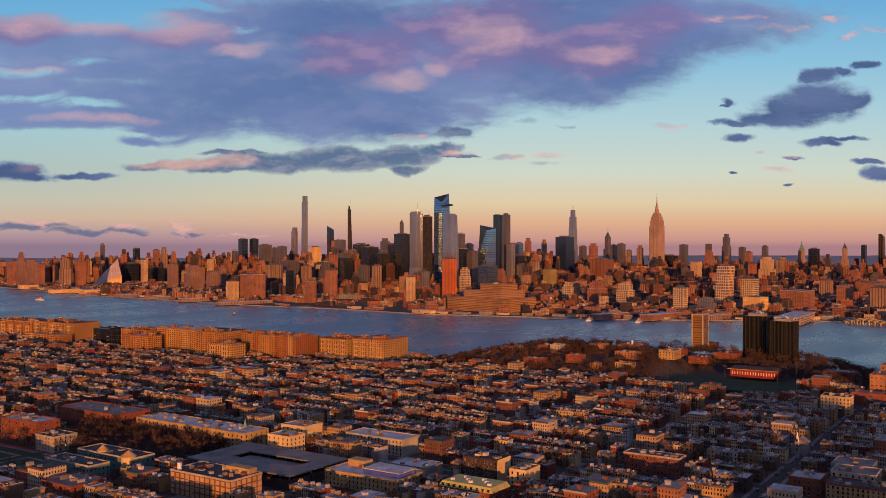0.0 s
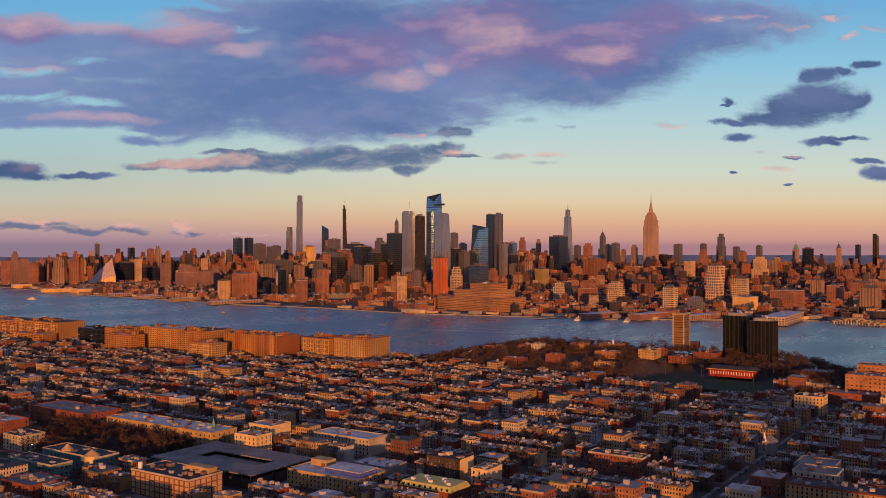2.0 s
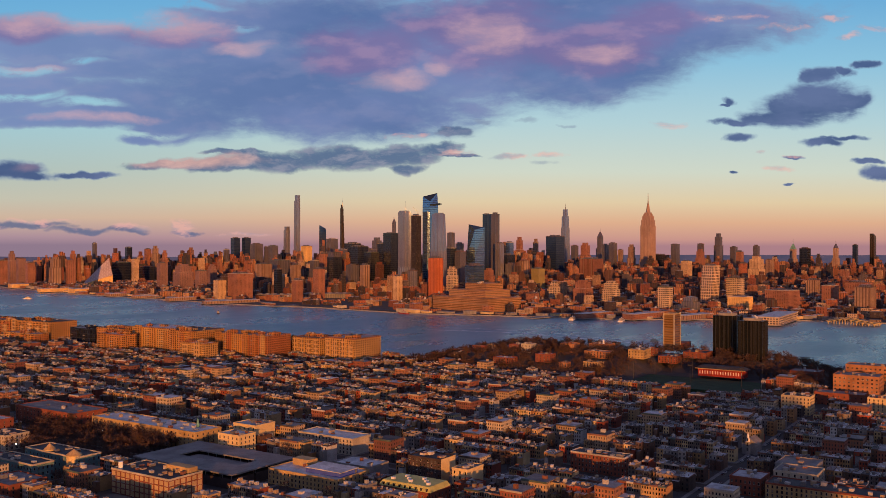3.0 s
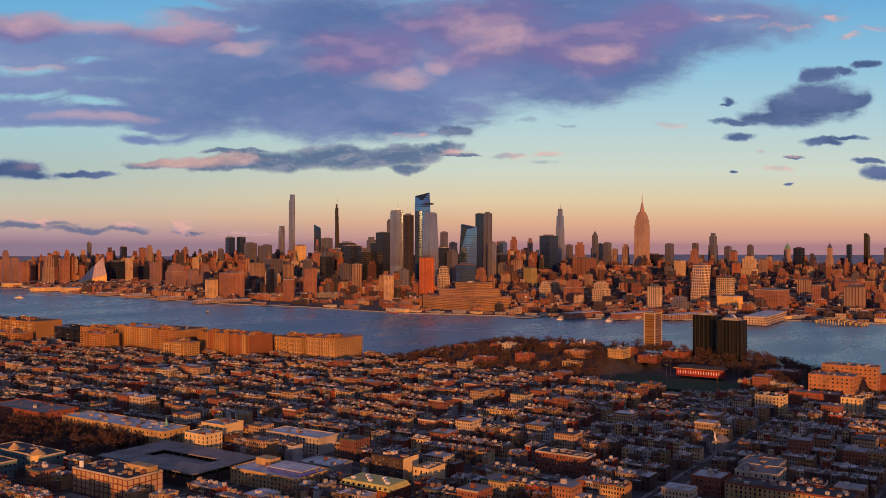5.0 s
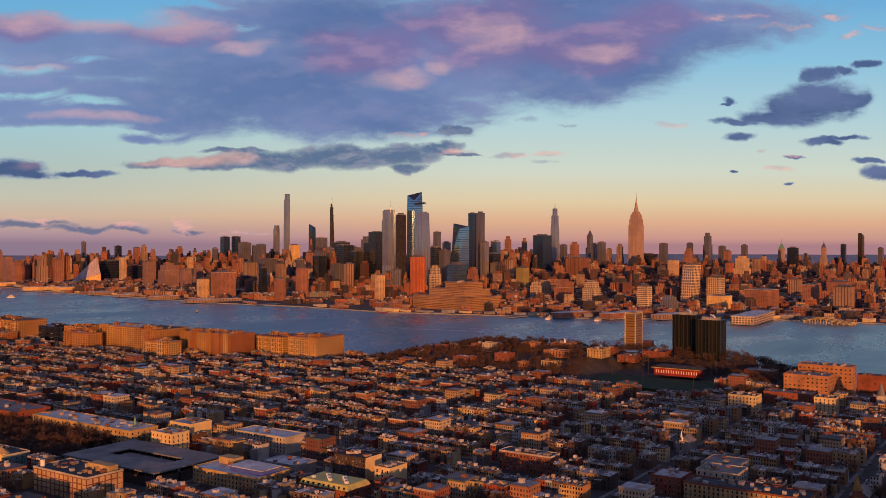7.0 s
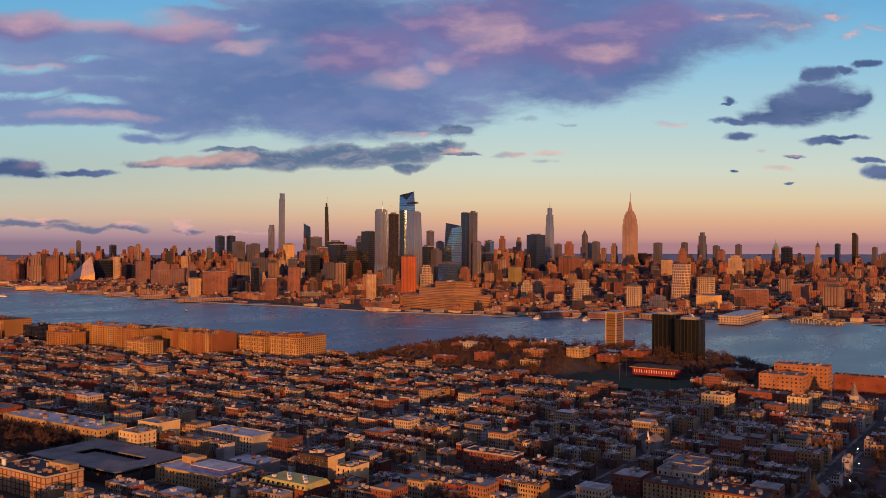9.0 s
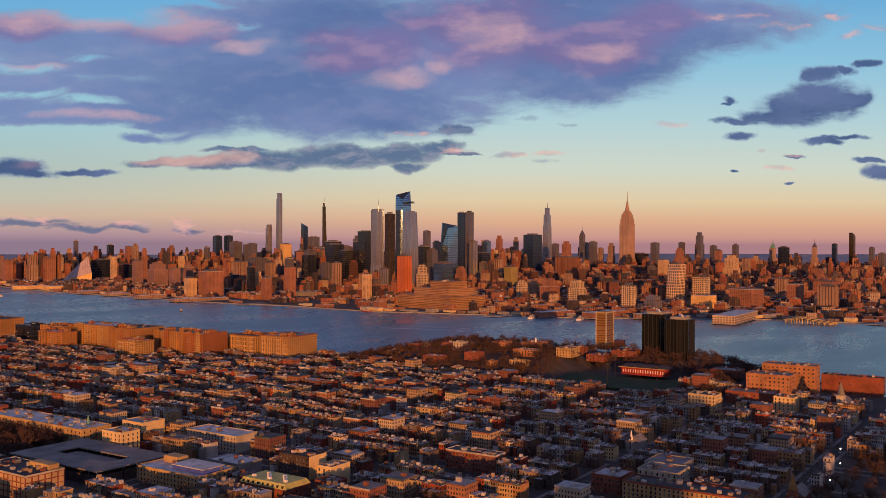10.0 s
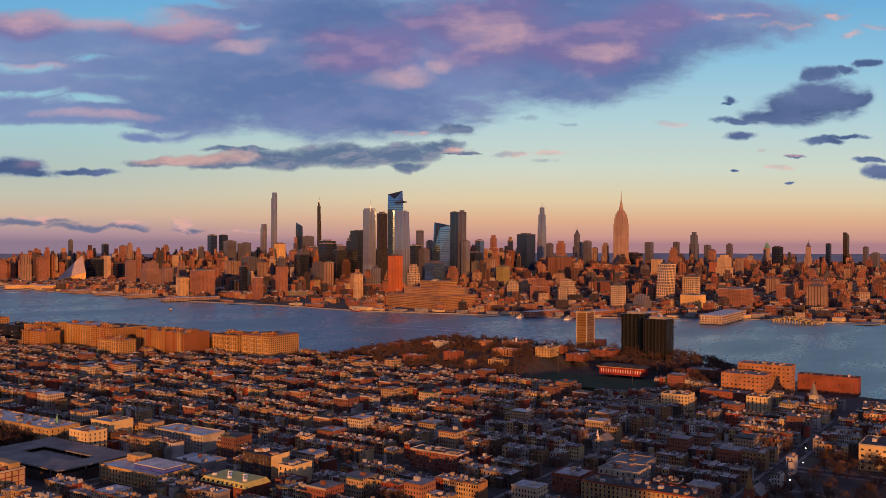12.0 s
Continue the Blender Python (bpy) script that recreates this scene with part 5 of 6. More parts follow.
tower(2498, 1026, 37, 37, 78, T_GRID, "white gridded apartment block", "step")
tower(2500, 1114, 41, 41, 80, T_BRICK, "stepped red brick warehouse tower", "step")
tower(2439, 845, 29, 29, 71, T_GRID, "pale gridded apartment tower near the piers", "flat")
tower(2398, 761, 34, 34, 48, T_GLASS, "low white glass office block with curved walls", "step")
tower(2625, 585, 66, 66, 62, T_BRICK, "broad red-orange brick warehouse block", "flat")
tower(2535, 672, 48, 48, 46, T_GOLD, "broad yellow warehouse block", "flat")
tower(4429, 918, 36, 36, 171, T_DARK, "dark brown glass office tower with flat top", "flat")
tower(4608, 1011, 32, 32, 165, T_STONE, "stone office tower with a green pyramid roof", "point")
tower(3769, 829, 39, 39, 80, T_BRICK, "reddish brick apartment tower lit by the low sun", "step")
tower(4506, 802, 25, 25, 171, T_STONE, "stone clock tower with pyramid roof", "point")
tower(4663, 747, 19, 19, 187, T_NAVY, "dark glass office tower with flat top", "flat")
tower(4707, 679, 21, 21, 238, T_BRONZE, "slender bronze glass tower with a rounded top", "arc")
tower(3776, 637, 38, 38, 92, T_BRICK, "reddish brick apartment tower lit by the low sun", "step")
tower(3080, 601, 31, 31, 75, T_TAN, "tan brick apartment tower lit by the low sun", "flat")
tower(3051, 464, 58, 58, 72, T_BRICK, "reddish brick apartment tower lit by the low sun", "flat")
tower(2682, 387, 40, 40, 73, T_TAN, "tan brick apartment tower lit by the low sun", "flat")
tower(4758, 603, 19, 19, 171, T_GREY, "grey office tower with flat top", "flat")
tower(2790, 495, 34, 34, 71, T_BRICK, "reddish brick apartment tower lit by the low sun", "flat")
tower(4456, 515, 26, 26, 147, T_GREY, "grey office tower with flat top", "flat")
# more dark towers
tower(2885, 2253, 50, 50, 178, T_DARK, "broad black glass office tower with flat top", "flat")
tower(2974, 2209, 26, 26, 189, T_DARK, "dark glass office tower with flat top", "flat")
tower(2594, 1788, 22, 22, 96, T_GLASS, "short pale stone tower beside the rail yard", "flat")
tower(2831, 1791, 32, 32, 172, T_DARK, "dark glass office tower with flat top", "flat")
tower(2716, 2237, 39, 39, 137, T_DARK, "dark glass office tower with flat top", "flat")
tower(2725, 1680, 28, 28, 160, T_GREY, "grey office tower with flat top", "flat")
tower(2793, 2120, 39, 39, 154, T_DARK, "dark glass office tower with flat top", "flat")
tower(2675, 2299, 24, 24, 124, T_GREY, "grey office tower with flat top", "flat")
tower(3162, 1744, 43, 43, 145, T_DARK, "dark glass office tower with flat top", "flat")
tower(2496, 1482, 43, 43, 120, T_BLUE, "grey office tower with flat top", "flat")
tower(2897, 2688, 59, 59, 118, T_GREY, "grey office tower with flat top", "flat")
tower(2452, 2274, 21, 21, 95, T_DARK, "dark glass office tower with flat top", "flat")

def great_tower():
    """The tall stepped limestone tower with its mast."""
    ob = thing("skyscraper", "tall stepped limestone skyscraper with a mast, glowing at sunset", "skyscraper", 4104, 1536, FAR, GRID)
    k = Kit()
    for a, b, z0, z1 in ((120, 58, 0, 24), (86, 54, 24, 82), (62, 46, 82, 112), (54, 44, 112, 270), (48, 40, 270, 296), (41, 34, 296, 314), (33, 28, 314, 322), (26, 24, 322, 330)):
        k.box(-b / 2, b / 2, -a / 2, a / 2, z0, z1)
    part("body", k, T_STONE, ob)
    k = Kit()
    for r0, r1, z0, z1 in ((11, 9, 330, 345), (8, 6, 345, 362), (5, 3.5, 362, 374), (2.2, 1.4, 374, 400), (1.2, 0.5, 400, 421)):
        k.tube(0, 0, r0, r1, z0, z1, 0, 8)
    part("mast", k, T_STONE, ob)
    FAR_PLOTS.append((4104, 1536, 60))


great_tower()


def pyramid_house():
    """The pale warped pyramid of flats by the river."""
    ob = thing("pyramid_building", "pale warped pyramid apartment building with a sloping roof", "building", 2654, 3576, FAR, -36)
    A, B, C, D = (-64, 0, 0), (66, 8, 0), (66, 8, 40), (60, 90, 0)      # along the street, away from it
    top = (50, 62, 117)
    k = Kit()
    k.face([A, B, C], 0, [(0, 0), (130, 0), (130, 40)])
    part("wall", k, T_GOLD, ob, "lit facade with rows of windows")
    k = Kit()
    k.face([A, C, top], 0, [(0, 0), (130, 0), (115, 100)])
    k.face([C, B, D, top], 0, [(0, 40), (0, 0), (70, 0), (60, 110)])
    k.face([D, A, top], 0, [(0, 0), (150, 0), (20, 110)])
    part("roof", k, TERRACED, ob, "pale metal sloping roof with sunk terraces")


FAR_PLOTS.extend([(2690, 3640, 85), (2640, 3575, 85), (2590, 3500, 80), (2710, 3630, 80), (2600, 3495, 75), (2550, 3430, 70), (2505, 3365, 60), (2215, 1310, 120), (2200, 1240, 70), (2200, 1390, 70)])
pyramid_house()


def warehouse():
    """The stepped banded warehouse block on the waterfront."""
    ob = thing("warehouse", "stepped yellow-brick warehouse with long window bands", "warehouse", 2215, 1310, FAR, GRID)
    for name, a0, a1, b0, b1, z0, z1 in (("lower_block", -60, 70, -110, 105, 0, 36), ("middle_block", -40, 60, -80, 60, 36, 56), ("upper_block", -15, 50, -60, 20, 56, 74)):
        k = Kit()
        k.box(a0, a1, b0, b1, z0, z1 - 1.2)
        k.box(a0 - 0.4, a1 + 0.4, b0 - 0.4, b1 + 0.4, z1 - 1.2, z1)
        part(name, k, T_BAND, ob)
    k = Kit()
    for i in range(5):
        k.box(-30 + i * 12, -24 + i * 12, -50 + i * 9, -42 + i * 9, 74, 78)
    part("roof_plant", k, CLUTTER, ob)


warehouse()


def hall(label, x, y, length, depth, h, turn, wall, roof, lip=1.5):
    """A long low hall with a roof slab that juts out, roof lights and plant."""
    ob = thing("exhibition_hall", label, "hall", x, y, FAR, turn)
    k = Kit()
    k.box(-length / 2, length / 2, 0, depth, 0, h)
    part("wall", k, wall, ob)
    k = Kit()
    k.box(-length / 2 - lip, length / 2 + lip, -lip * 2, depth + lip, h, h + 2.4, 0, None, True)
    part("roof", k, roof, ob)
    for n in range(int(length / 24)):
        k = Kit()
        k.box(-length / 2 + 8 + n * 24, -length / 2 + 20 + n * 24, depth * 0.3, depth * 0.6, h + 2.4, h + 4.6)
        part("roof_light", k, GREY_WALL, ob)
    FAR_PLOTS.extend((x + math.cos(radians(turn)) * t - math.sin(radians(turn)) * depth / 2, y + math.sin(radians(turn)) * t + math.cos(radians(turn)) * depth / 2, depth * 0.8)
                     for t in np.arange(-length / 2, length / 2 + 1, 30))


hall("long hall with a jutting gold-lit roof slab", 2690, 2545, 150, 50, 22, -56.5, T_DARK, TAN, 6)
hall("low glass exhibition hall with a grey roof", 2404, 2003, 160, 70, 13, -56.5, T_GREY, GREY_ROOF)
hall("low rail shed with a dark roof", 2330, 2180, 120, 40, 8, -56.5, T_BRICK, GREY_ROOF)

# small and middling blocks, street after street, too many to count
def city():
    r = random.Random(21)
    walls = [Kit() for _ in range(4)]
    roofs = Kit()
    c, s = math.cos(radians(GRID)), math.sin(radians(GRID))
    for i in range(-50, 180):
        for j in range(-70, 215):
            u, v = 2040 + i * 30 + (i // 8) * 26, -300 + j * 27 + (j // 2) * 17
            u, v = u + r.uniform(-3, 3), v + r.uniform(-3, 3)
            x, y = u * c - v * s - 60, u * s + v * c + 330
            ahead = x * 0.8336 + y * 0.5524
            right = x * 0.5524 - y * 0.8336
            roll, roll2, roll3, roll4, roll5, roll6 = (r.random() for _ in range(6))
            if ahead > 4720 or ahead < 2080 or right < -0.50 * ahead - 40 or right > 0.50 * ahead + 190:
                continue
            bank = float(np.interp(y, BANK_Y, BANK_X))
            inland = x - bank
            if inland < 70 or roll < 0.08:
                continue
            if any((x - px_) ** 2 + (y - py_) ** 2 < rr * rr for px_, py_, rr in FAR_PLOTS):
                continue
            midtown = max(0.0, 1 - abs(right / ahead + 0.12) / 0.35)
            deep = min(1.0, inland / 1500)
            mean = 12 + 34 * deep + 55 * midtown * deep * deep + (14 if right < -0.3 * ahead else 0) + (34 if right < -0.2 * ahead and ahead > 4380 else 0)
            if right > 0 and ahead > 3900:
                mean += 26
            h = mean * (0.45 + 1.1 * roll2 + (1.1 if roll3 > 0.90 else 0))
            lid = 176 - (8 + 26 * roll4) / 1643 * ahead
            h = min(h, lid)
            side = right / ahead
            if side < -0.24 and ahead < 4380:      # low quarter of sheds and short blocks in front
                h = min(h, max(6.0, 176 - (60 + 14 * roll2) / 1643 * ahead))
            if -0.24 <= side < -0.02 and inland < 420:
                if roll3 < 0.62:      # open rail yards and car parks
                    continue
                h = min(h, 5 + 14 * roll2)
            if side > 0.12:
                h *= 0.8
            if inland < 260:
                h = min(h, 8 + 26 * roll2)
            a, b = 17 + 16 * roll4, 15 + 13 * roll5
            pieces = 1 if roll6 > 0.5 else (2 if roll6 > 0.1 else 3)
            for n in range(pieces):
                q = r.random()
                hh = h * (1.0 if n == 0 else 0.5 + 0.7 * q)
                off = (n - (pieces - 1) / 2) * a / pieces
                px_, py_ = x + off * c, y + off * s
                k = walls[int(q * 7.999) // 2]
                k.turned(px_, py_, a / pieces, b * (0.8 + 0.3 * q), GRID, FAR, FAR + hh)
                roofs.turned(px_, py_, a / pieces - 0.8, b * 0.75, GRID, FAR + hh - 0.5, FAR + hh + 0.3)
                if hh > 34 and q > 0.3:
                    k.turned(px_, py_, a / pieces * 0.66, b * 0.6, GRID, FAR + hh, FAR + hh * (1.06 + 0.12 * roll))
                if q > 0.45:
                    roofs.turned(px_ + 2, py_ - 2, 3 + 3 * roll, 4, GRID, FAR + hh, FAR + hh + 2 + 4 * roll2)
    for k, m in zip(walls, (CITY, CITY_PALE, CITY, CITY_RIB)):
        setting("city_blocks", k, m, "dense brick and stone city blocks glowing orange", "buildings", "stuff")
    setting("city_roofs", roofs, ROOF, "flat grey roofs and water tanks of the city", "roofs", "stuff")


city()

# land behind the city, with haze painted into its glowing colour
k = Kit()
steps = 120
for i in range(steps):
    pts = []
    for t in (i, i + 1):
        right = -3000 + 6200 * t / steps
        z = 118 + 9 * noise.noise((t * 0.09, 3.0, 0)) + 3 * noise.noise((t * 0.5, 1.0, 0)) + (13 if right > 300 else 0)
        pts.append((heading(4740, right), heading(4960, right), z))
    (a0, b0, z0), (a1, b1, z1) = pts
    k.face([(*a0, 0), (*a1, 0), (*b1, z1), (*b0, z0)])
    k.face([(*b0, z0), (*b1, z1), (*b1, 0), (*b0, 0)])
setting("backdrop", k, FARLAND, "far hills and suburbs with painted blue haze on the horizon", "hills")

town()
for nm, k, m, lab, cat in (("row_houses", far_walls, HOUSE, "terraces of brick and painted row houses", "houses"), ("house_roofs", far_roofs, ROOF, "flat silver and tarred roofs", "roofs"),
                           ("house_cornices", far_trim, TRIM, "painted bracketed cornices", "cornices"), ("chimneys", far_extras, CLUTTER, "chimneys and stair heads on the roofs", "chimneys"),
                           ("house_windows", far_glass, GLASS, "dark sash windows of the terraces", "windows")):
    if k.f:
        setting(nm, k, m, lab, cat, "stuff")
for ob in templates.values():
    for o in (*ob.children_recursive, ob):
        bpy.data.objects.remove(o)

# ---- bare trees ----
def tree_meshes(seed, height, spread, pine=False):
    """Trunk with limbs, and a crown of many thin twigs with gaps."""
    r = random.Random(seed)
    t, c = Kit(), Kit()
    t.beam((0, 0, -0.3), (0, 0, height * 0.38), 0.28, 0, 5, 0.6)
    limbs = []
    for i in range(11):
        a = r.uniform(0, 2 * math.pi)
        z0 = height * r.uniform(0.25, 0.42)
        e = (spread * r.uniform(0.45, 0.95) * math.cos(a), spread * r.uniform(0.45, 0.95) * math.sin(a), height * r.uniform(0.55, 0.95))
        t.beam((0, 0, z0), e, 0.13, 0, 4, 0.3)
        limbs.append(((0, 0, z0), e))
    for p, q in limbs:
        p, q = Vector(p), Vector(q)
        for _ in range(7):
            s = p.lerp(q, r.uniform(0.35, 1.0))
            e = s + Vector((r.gauss(0, 1), r.gauss(0, 1), r.uniform(0.1, 1.3))) * spread * 0.14
            side = Vector((r.gauss(0, 1), r.gauss(0, 1), r.gauss(0, 0.5))).normalized() * 0.14
            c.face([tuple(s - side), tuple(s + side), tuple(e)])
            for _ in range(14):
                b = s.lerp(e, r.uniform(0.25, 1.0))
                f = b + Vector((r.gauss(0, 1), r.gauss(0, 1), r.gauss(0.25, 0.9))) * spread * 0.15
                side = Vector((r.gauss(0, 1), r.gauss(0, 1), r.gauss(0, 1))).normalized() * 0.135
                c.face([tuple(b - side), tuple(b + side), tuple(f)])
    return t.mesh("tree", [BARK]), c


def light_crown(seed, height, spread):
    """A sparer crown for trees seen far off: fewer, broader sprays of twigs and a stub of trunk."""
    r = random.Random(seed)
    c = Kit()
    c.beam((0, 0, -0.3), (0, 0, height * 0.6), 0.25, 0, 3, 0.4)
    for _ in range(26):
        a, t = r.uniform(0, 2 * math.pi), r.uniform(0.15, 1.0) ** 0.6
        z = height * r.uniform(0.42, 0.96)
        reach = spread * t * (1.1 - abs(z / height - 0.62))
        s0 = Vector((reach * math.cos(a), reach * math.sin(a), z))
        for _ in range(12):
            b = s0 + Vector((r.gauss(0, 1), r.gauss(0, 1), r.gauss(0, 0.8))) * spread * 0.12
            f = b + Vector((r.gauss(0, 1), r.gauss(0, 1), r.gauss(0.4, 0.9))) * spread * 0.17
            side = Vector((r.gauss(0, 1), r.gauss(0, 1), r.gauss(0, 1))).normalized() * 0.19
            c.face([tuple(b - side), tuple(b + side), tuple(f)])
    return c


TREES = [tree_meshes(s, h, w) for s, h, w in ((1, 11, 4.6), (2, 13, 5.4), (3, 9, 4.0), (4, 14, 5.6))]
CROWNS = [c.mesh("crown", [TWIGS]) for _, c in TREES]
tree_rnd = random.Random(5)


def tree(x, y, z=None, size=1.0):
    i = tree_rnd.randrange(len(TREES))
    ob = tagged(new("tree", TREES[i][0]), "bare winter tree with reddish-brown twigs", "tree", "bare trees")
    s = size * tree_rnd.uniform(0.8, 1.2)
    ob.matrix_basis = pose(x, y, BASE + hill(x, y) if z is None else z, 0, 0, tree_rnd.uniform(0, 360)) @ Matrix.Diagonal((s, s, s * tree_rnd.uniform(0.85, 1.1), 1))
    part("crown", CROWNS[i], None, ob)


def clear_of(x, y):
    return not any(a - 1 < x < b + 1 and c - 1 < y < d + 1 for a, b, c, d in TAKEN[:-4])


for i in range(9):
    for j in range(22):
        x, y = 534 + i * 4.4 + tree_rnd.uniform(-2, 2), 600 + j * 7.8 + tree_rnd.uniform(-3, 3)
        if tree_rnd.random() < 0.5:
            tree(x, y, None, 1.05)
for i in range(330):
    x, y = tree_rnd.uniform(1130, 1362), tree_rnd.uniform(190, 780)
    if clear_of(x, y) and (y > 420 or x > 1255 or tree_rnd.random() < 0.35) and x < 1372 - max(0, (y - 600) * 0.85):
        tree(x, y, None, 1.0 if y < 420 else 1.05)
for i in range(45):
    tree(tree_rnd.uniform(735, 895), tree_rnd.uniform(-90, 18), None, 1.0)

# thickets in the yards behind the terraces, along the bank and round the school
thicket = Kit()
SPARE = [light_crown(40 + n, h, w) for n, (h, w) in enumerate(((11, 4.6), (13, 5.4), (9, 4.0), (12, 5.0)))]
def scatter(x, y, s):
    c = SPARE[tree_rnd.randrange(len(SPARE))]
    a = tree_rnd.uniform(0, 6.28)
    ca, sa = math.cos(a) * s, math.sin(a) * s
    z = BASE + hill(x, y)
    n = len(thicket.v)
    thicket.v.extend((x + px_ * ca - py_ * sa, y + px_ * sa + py_ * ca, z + pz_ * s) for px_, py_, pz_ in c.v)
    thicket.f.extend(tuple(n + q for q in face) for face in c.f)
    thicket.s.extend(c.s)
    thicket.uv.extend(c.uv)
for x0, x1, ya, yb in yards:
    for _ in range(22):
        x, y = tree_rnd.uniform(x0, x1), tree_rnd.uniform(ya, yb)
        if in_sight(x, y) and clear_of(x, y) and noise.noise((x * 0.012, y * 0.012, 4.0)) > tree_rnd.uniform(-0.45, 0.5):
            scatter(x, y, tree_rnd.uniform(0.65, 1.1))
for i in range(60):
    x, y = tree_rnd.uniform(1175, 1235), tree_rnd.uniform(690, 800)
    if x < 1372 - max(0, (y - 600) * 0.85):
        scatter(x, y, tree_rnd.uniform(0.7, 1.1))
for i in range(2200):
    x, y = tree_rnd.uniform(1124, 1365), tree_rnd.uniform(185, 790)
    if clear_of(x, y) and (y > 430 or x > 1240 or y < 245) and x < 1372 - max(0, (y - 600) * 0.85):
        scatter(x, y, tree_rnd.uniform(0.6, 1.15))
for i in range(300):
    x, y = tree_rnd.uniform(478, 572), tree_rnd.uniform(592, 790)
    if clear_of(x, y):
        scatter(x, y, tree_rnd.uniform(0.8, 1.25))
for i in range(40):
    scatter(tree_rnd.uniform(404, 500), tree_rnd.uniform(535, 600), tree_rnd.uniform(0.5, 0.9))
for i in range(90):
    scatter(tree_rnd.uniform(728, 898), tree_rnd.uniform(-92, 20), tree_rnd.uniform(0.7, 1.1))
setting("thicket", thicket, TWIGS, "reddish bare trees in the back yards", "trees", "stuff")

# ---- waterfront of the far city ----
def pier(x, y, length, width, shed, label, turn=GRID, wall=None):
    """A pier on piles with a deck and a long shed; its shore end at x, y."""
    ob = thing("pier", label, "pier", x, y, 0, turn, "piers of the far bank")
    k = Kit()
    k.box(-length, 20, -width / 2, width / 2, 1.4, 2.9, 0, None, True)
    part("deck", k, GREY_WALL, ob)
    if shed:
        k = Kit()
        k.box(-length + 5, 10, -width / 2 + 4, width / 2 - 4, 2.9, 2.9 + shed)
        part("shed", k, wall or T_TAN, ob)
        k = Kit()
        k.box(-length + 4.4, 10.6, -width / 2 + 3.4, width / 2 - 3.4, 2.9 + shed, 3.6 + shed)
        part("shed_roof", k, SILVER, ob)
    return ob


def ship(x, y, length, turn, hull, label):
    """A small vessel: pointed hull, decks, funnel."""
    ob = thing("boat", label, "boat", x, y, 0, turn)
    w = length * 0.2
    k = Kit()
    k.prism([(-length / 2, -w / 2), (length * 0.28, -w / 2), (length / 2, 0), (length * 0.28, w / 2), (-length / 2, w / 2)], -0.5, 2.4)
    part("hull", k, hull, ob)
    k = Kit()
    k.box(-length * 0.4, length * 0.22, -w * 0.4, w * 0.4, 2.4, 5.0)
    k.box(-length * 0.3, length * 0.14, -w * 0.34, w * 0.34, 5.0, 7.2)
    part("cabin", k, STONE, ob)
    k = Kit()
    k.tube(-length * 0.1, 0, 0.8, 0.7, 7.2, 10, 0, 8)
    part("funnel", k, hull, ob)
    return ob


pier(2120, 2060, 170, 44, 7, "long pier with a lit white-windowed shed", GRID - 4)
pier(2300, 3560, 70, 60, 14, "cruise pier with a pale terminal shed", GRID, T_GOLD)
pier(2260, 2960, 150, 70, 15, "cruise pier with a pale terminal shed", GRID, T_GOLD)
pier(2200, 3120, 120, 40, 12, "cruise pier with a pale terminal shed", GRID, T_GOLD)
pier(2120, 2700, 60, 60, 8, "low museum pier with small sheds", GRID)
pier(2110, 2520, 80, 40, 6, "low museum pier with small sheds", GRID)
pier(2080, 2300, 90, 34, 9, "low pier with parked vehicles and sheds", GRID)
pier(2060, 1850, 70, 30, 0, "bare low pier with a stone edge", GRID)
pier(2140, 1240, 110, 26, 0, "low landscaped pier with a stone edge", GRID)
pier(2140, 1015, 110, 30, 0, "low landscaped pier with a stone edge", GRID)
pier(2190, 910, 110, 36, 11, "sports pier with a long orange-roofed shed", GRID, T_BRICK)
pier(2250, 795, 130, 40, 12, "sports pier with a long orange-roofed shed", GRID, T_BRICK)
pier(2300, 690, 120, 40, 10, "sports pier with a long orange-roofed shed", GRID, T_TAN)
pier(2372, 514, 215, 58, 17, "broad pier hall with yellow-green glazed walls", 2, T_GRID)
pier(2400, 210, 60, 40, 0, "broken wooden pier with loose planks", GRID)
pier(2400, 60, 110, 40, 8, "low pier with a small hall", GRID)

# the planted island on pale tulip-shaped piles
ob = thing("island_park", "small park island on pale tulip-shaped concrete piles", "park", 2312, 350, 0, GRID)
k = Kit()
k.box(-20, 60, -8, 8, 6, 7, 0, None, True)
part("bridge", k, GREY_WALL, ob)
for i in range(9):
    for j in range(3):
        k = Kit()
        hgt = 6 + 8 * math.exp(-((i - 5) / 2.5) ** 2) + 2 * (j == 1)
        k.tube(-20 + j * 14, -52 + i * 13, 0.9, 1.2, -2, hgt - 5, 0, 8)
        k.tube(-20 + j * 14, -52 + i * 13, 1.2, 6.6, hgt - 5, hgt, 0, 8)
        part("support", k, CREAM, ob)

ship(2000, 1398, 46, 70, RUST_RED, "red-lit fireboat moored off the far bank")
ship(2060, 1384, 40, 75, RUST_RED, "red-lit fireboat moored off the far bank")
ship(1827, 2808, 34, 110, WHITE, "white ferry on the river")
ship(2080, 945, 60, 15, WHITE, "white dinner boat at the pier end")
ship(2105, 830, 56, 15, WHITE, "white dinner boat at the pier end")
ship(1665, 585, 24, 100, WHITE, "small white ferry drawing a wake")
ship(1720, 1790, 12, 80, DARK_WALL, "small dark launch on the river")

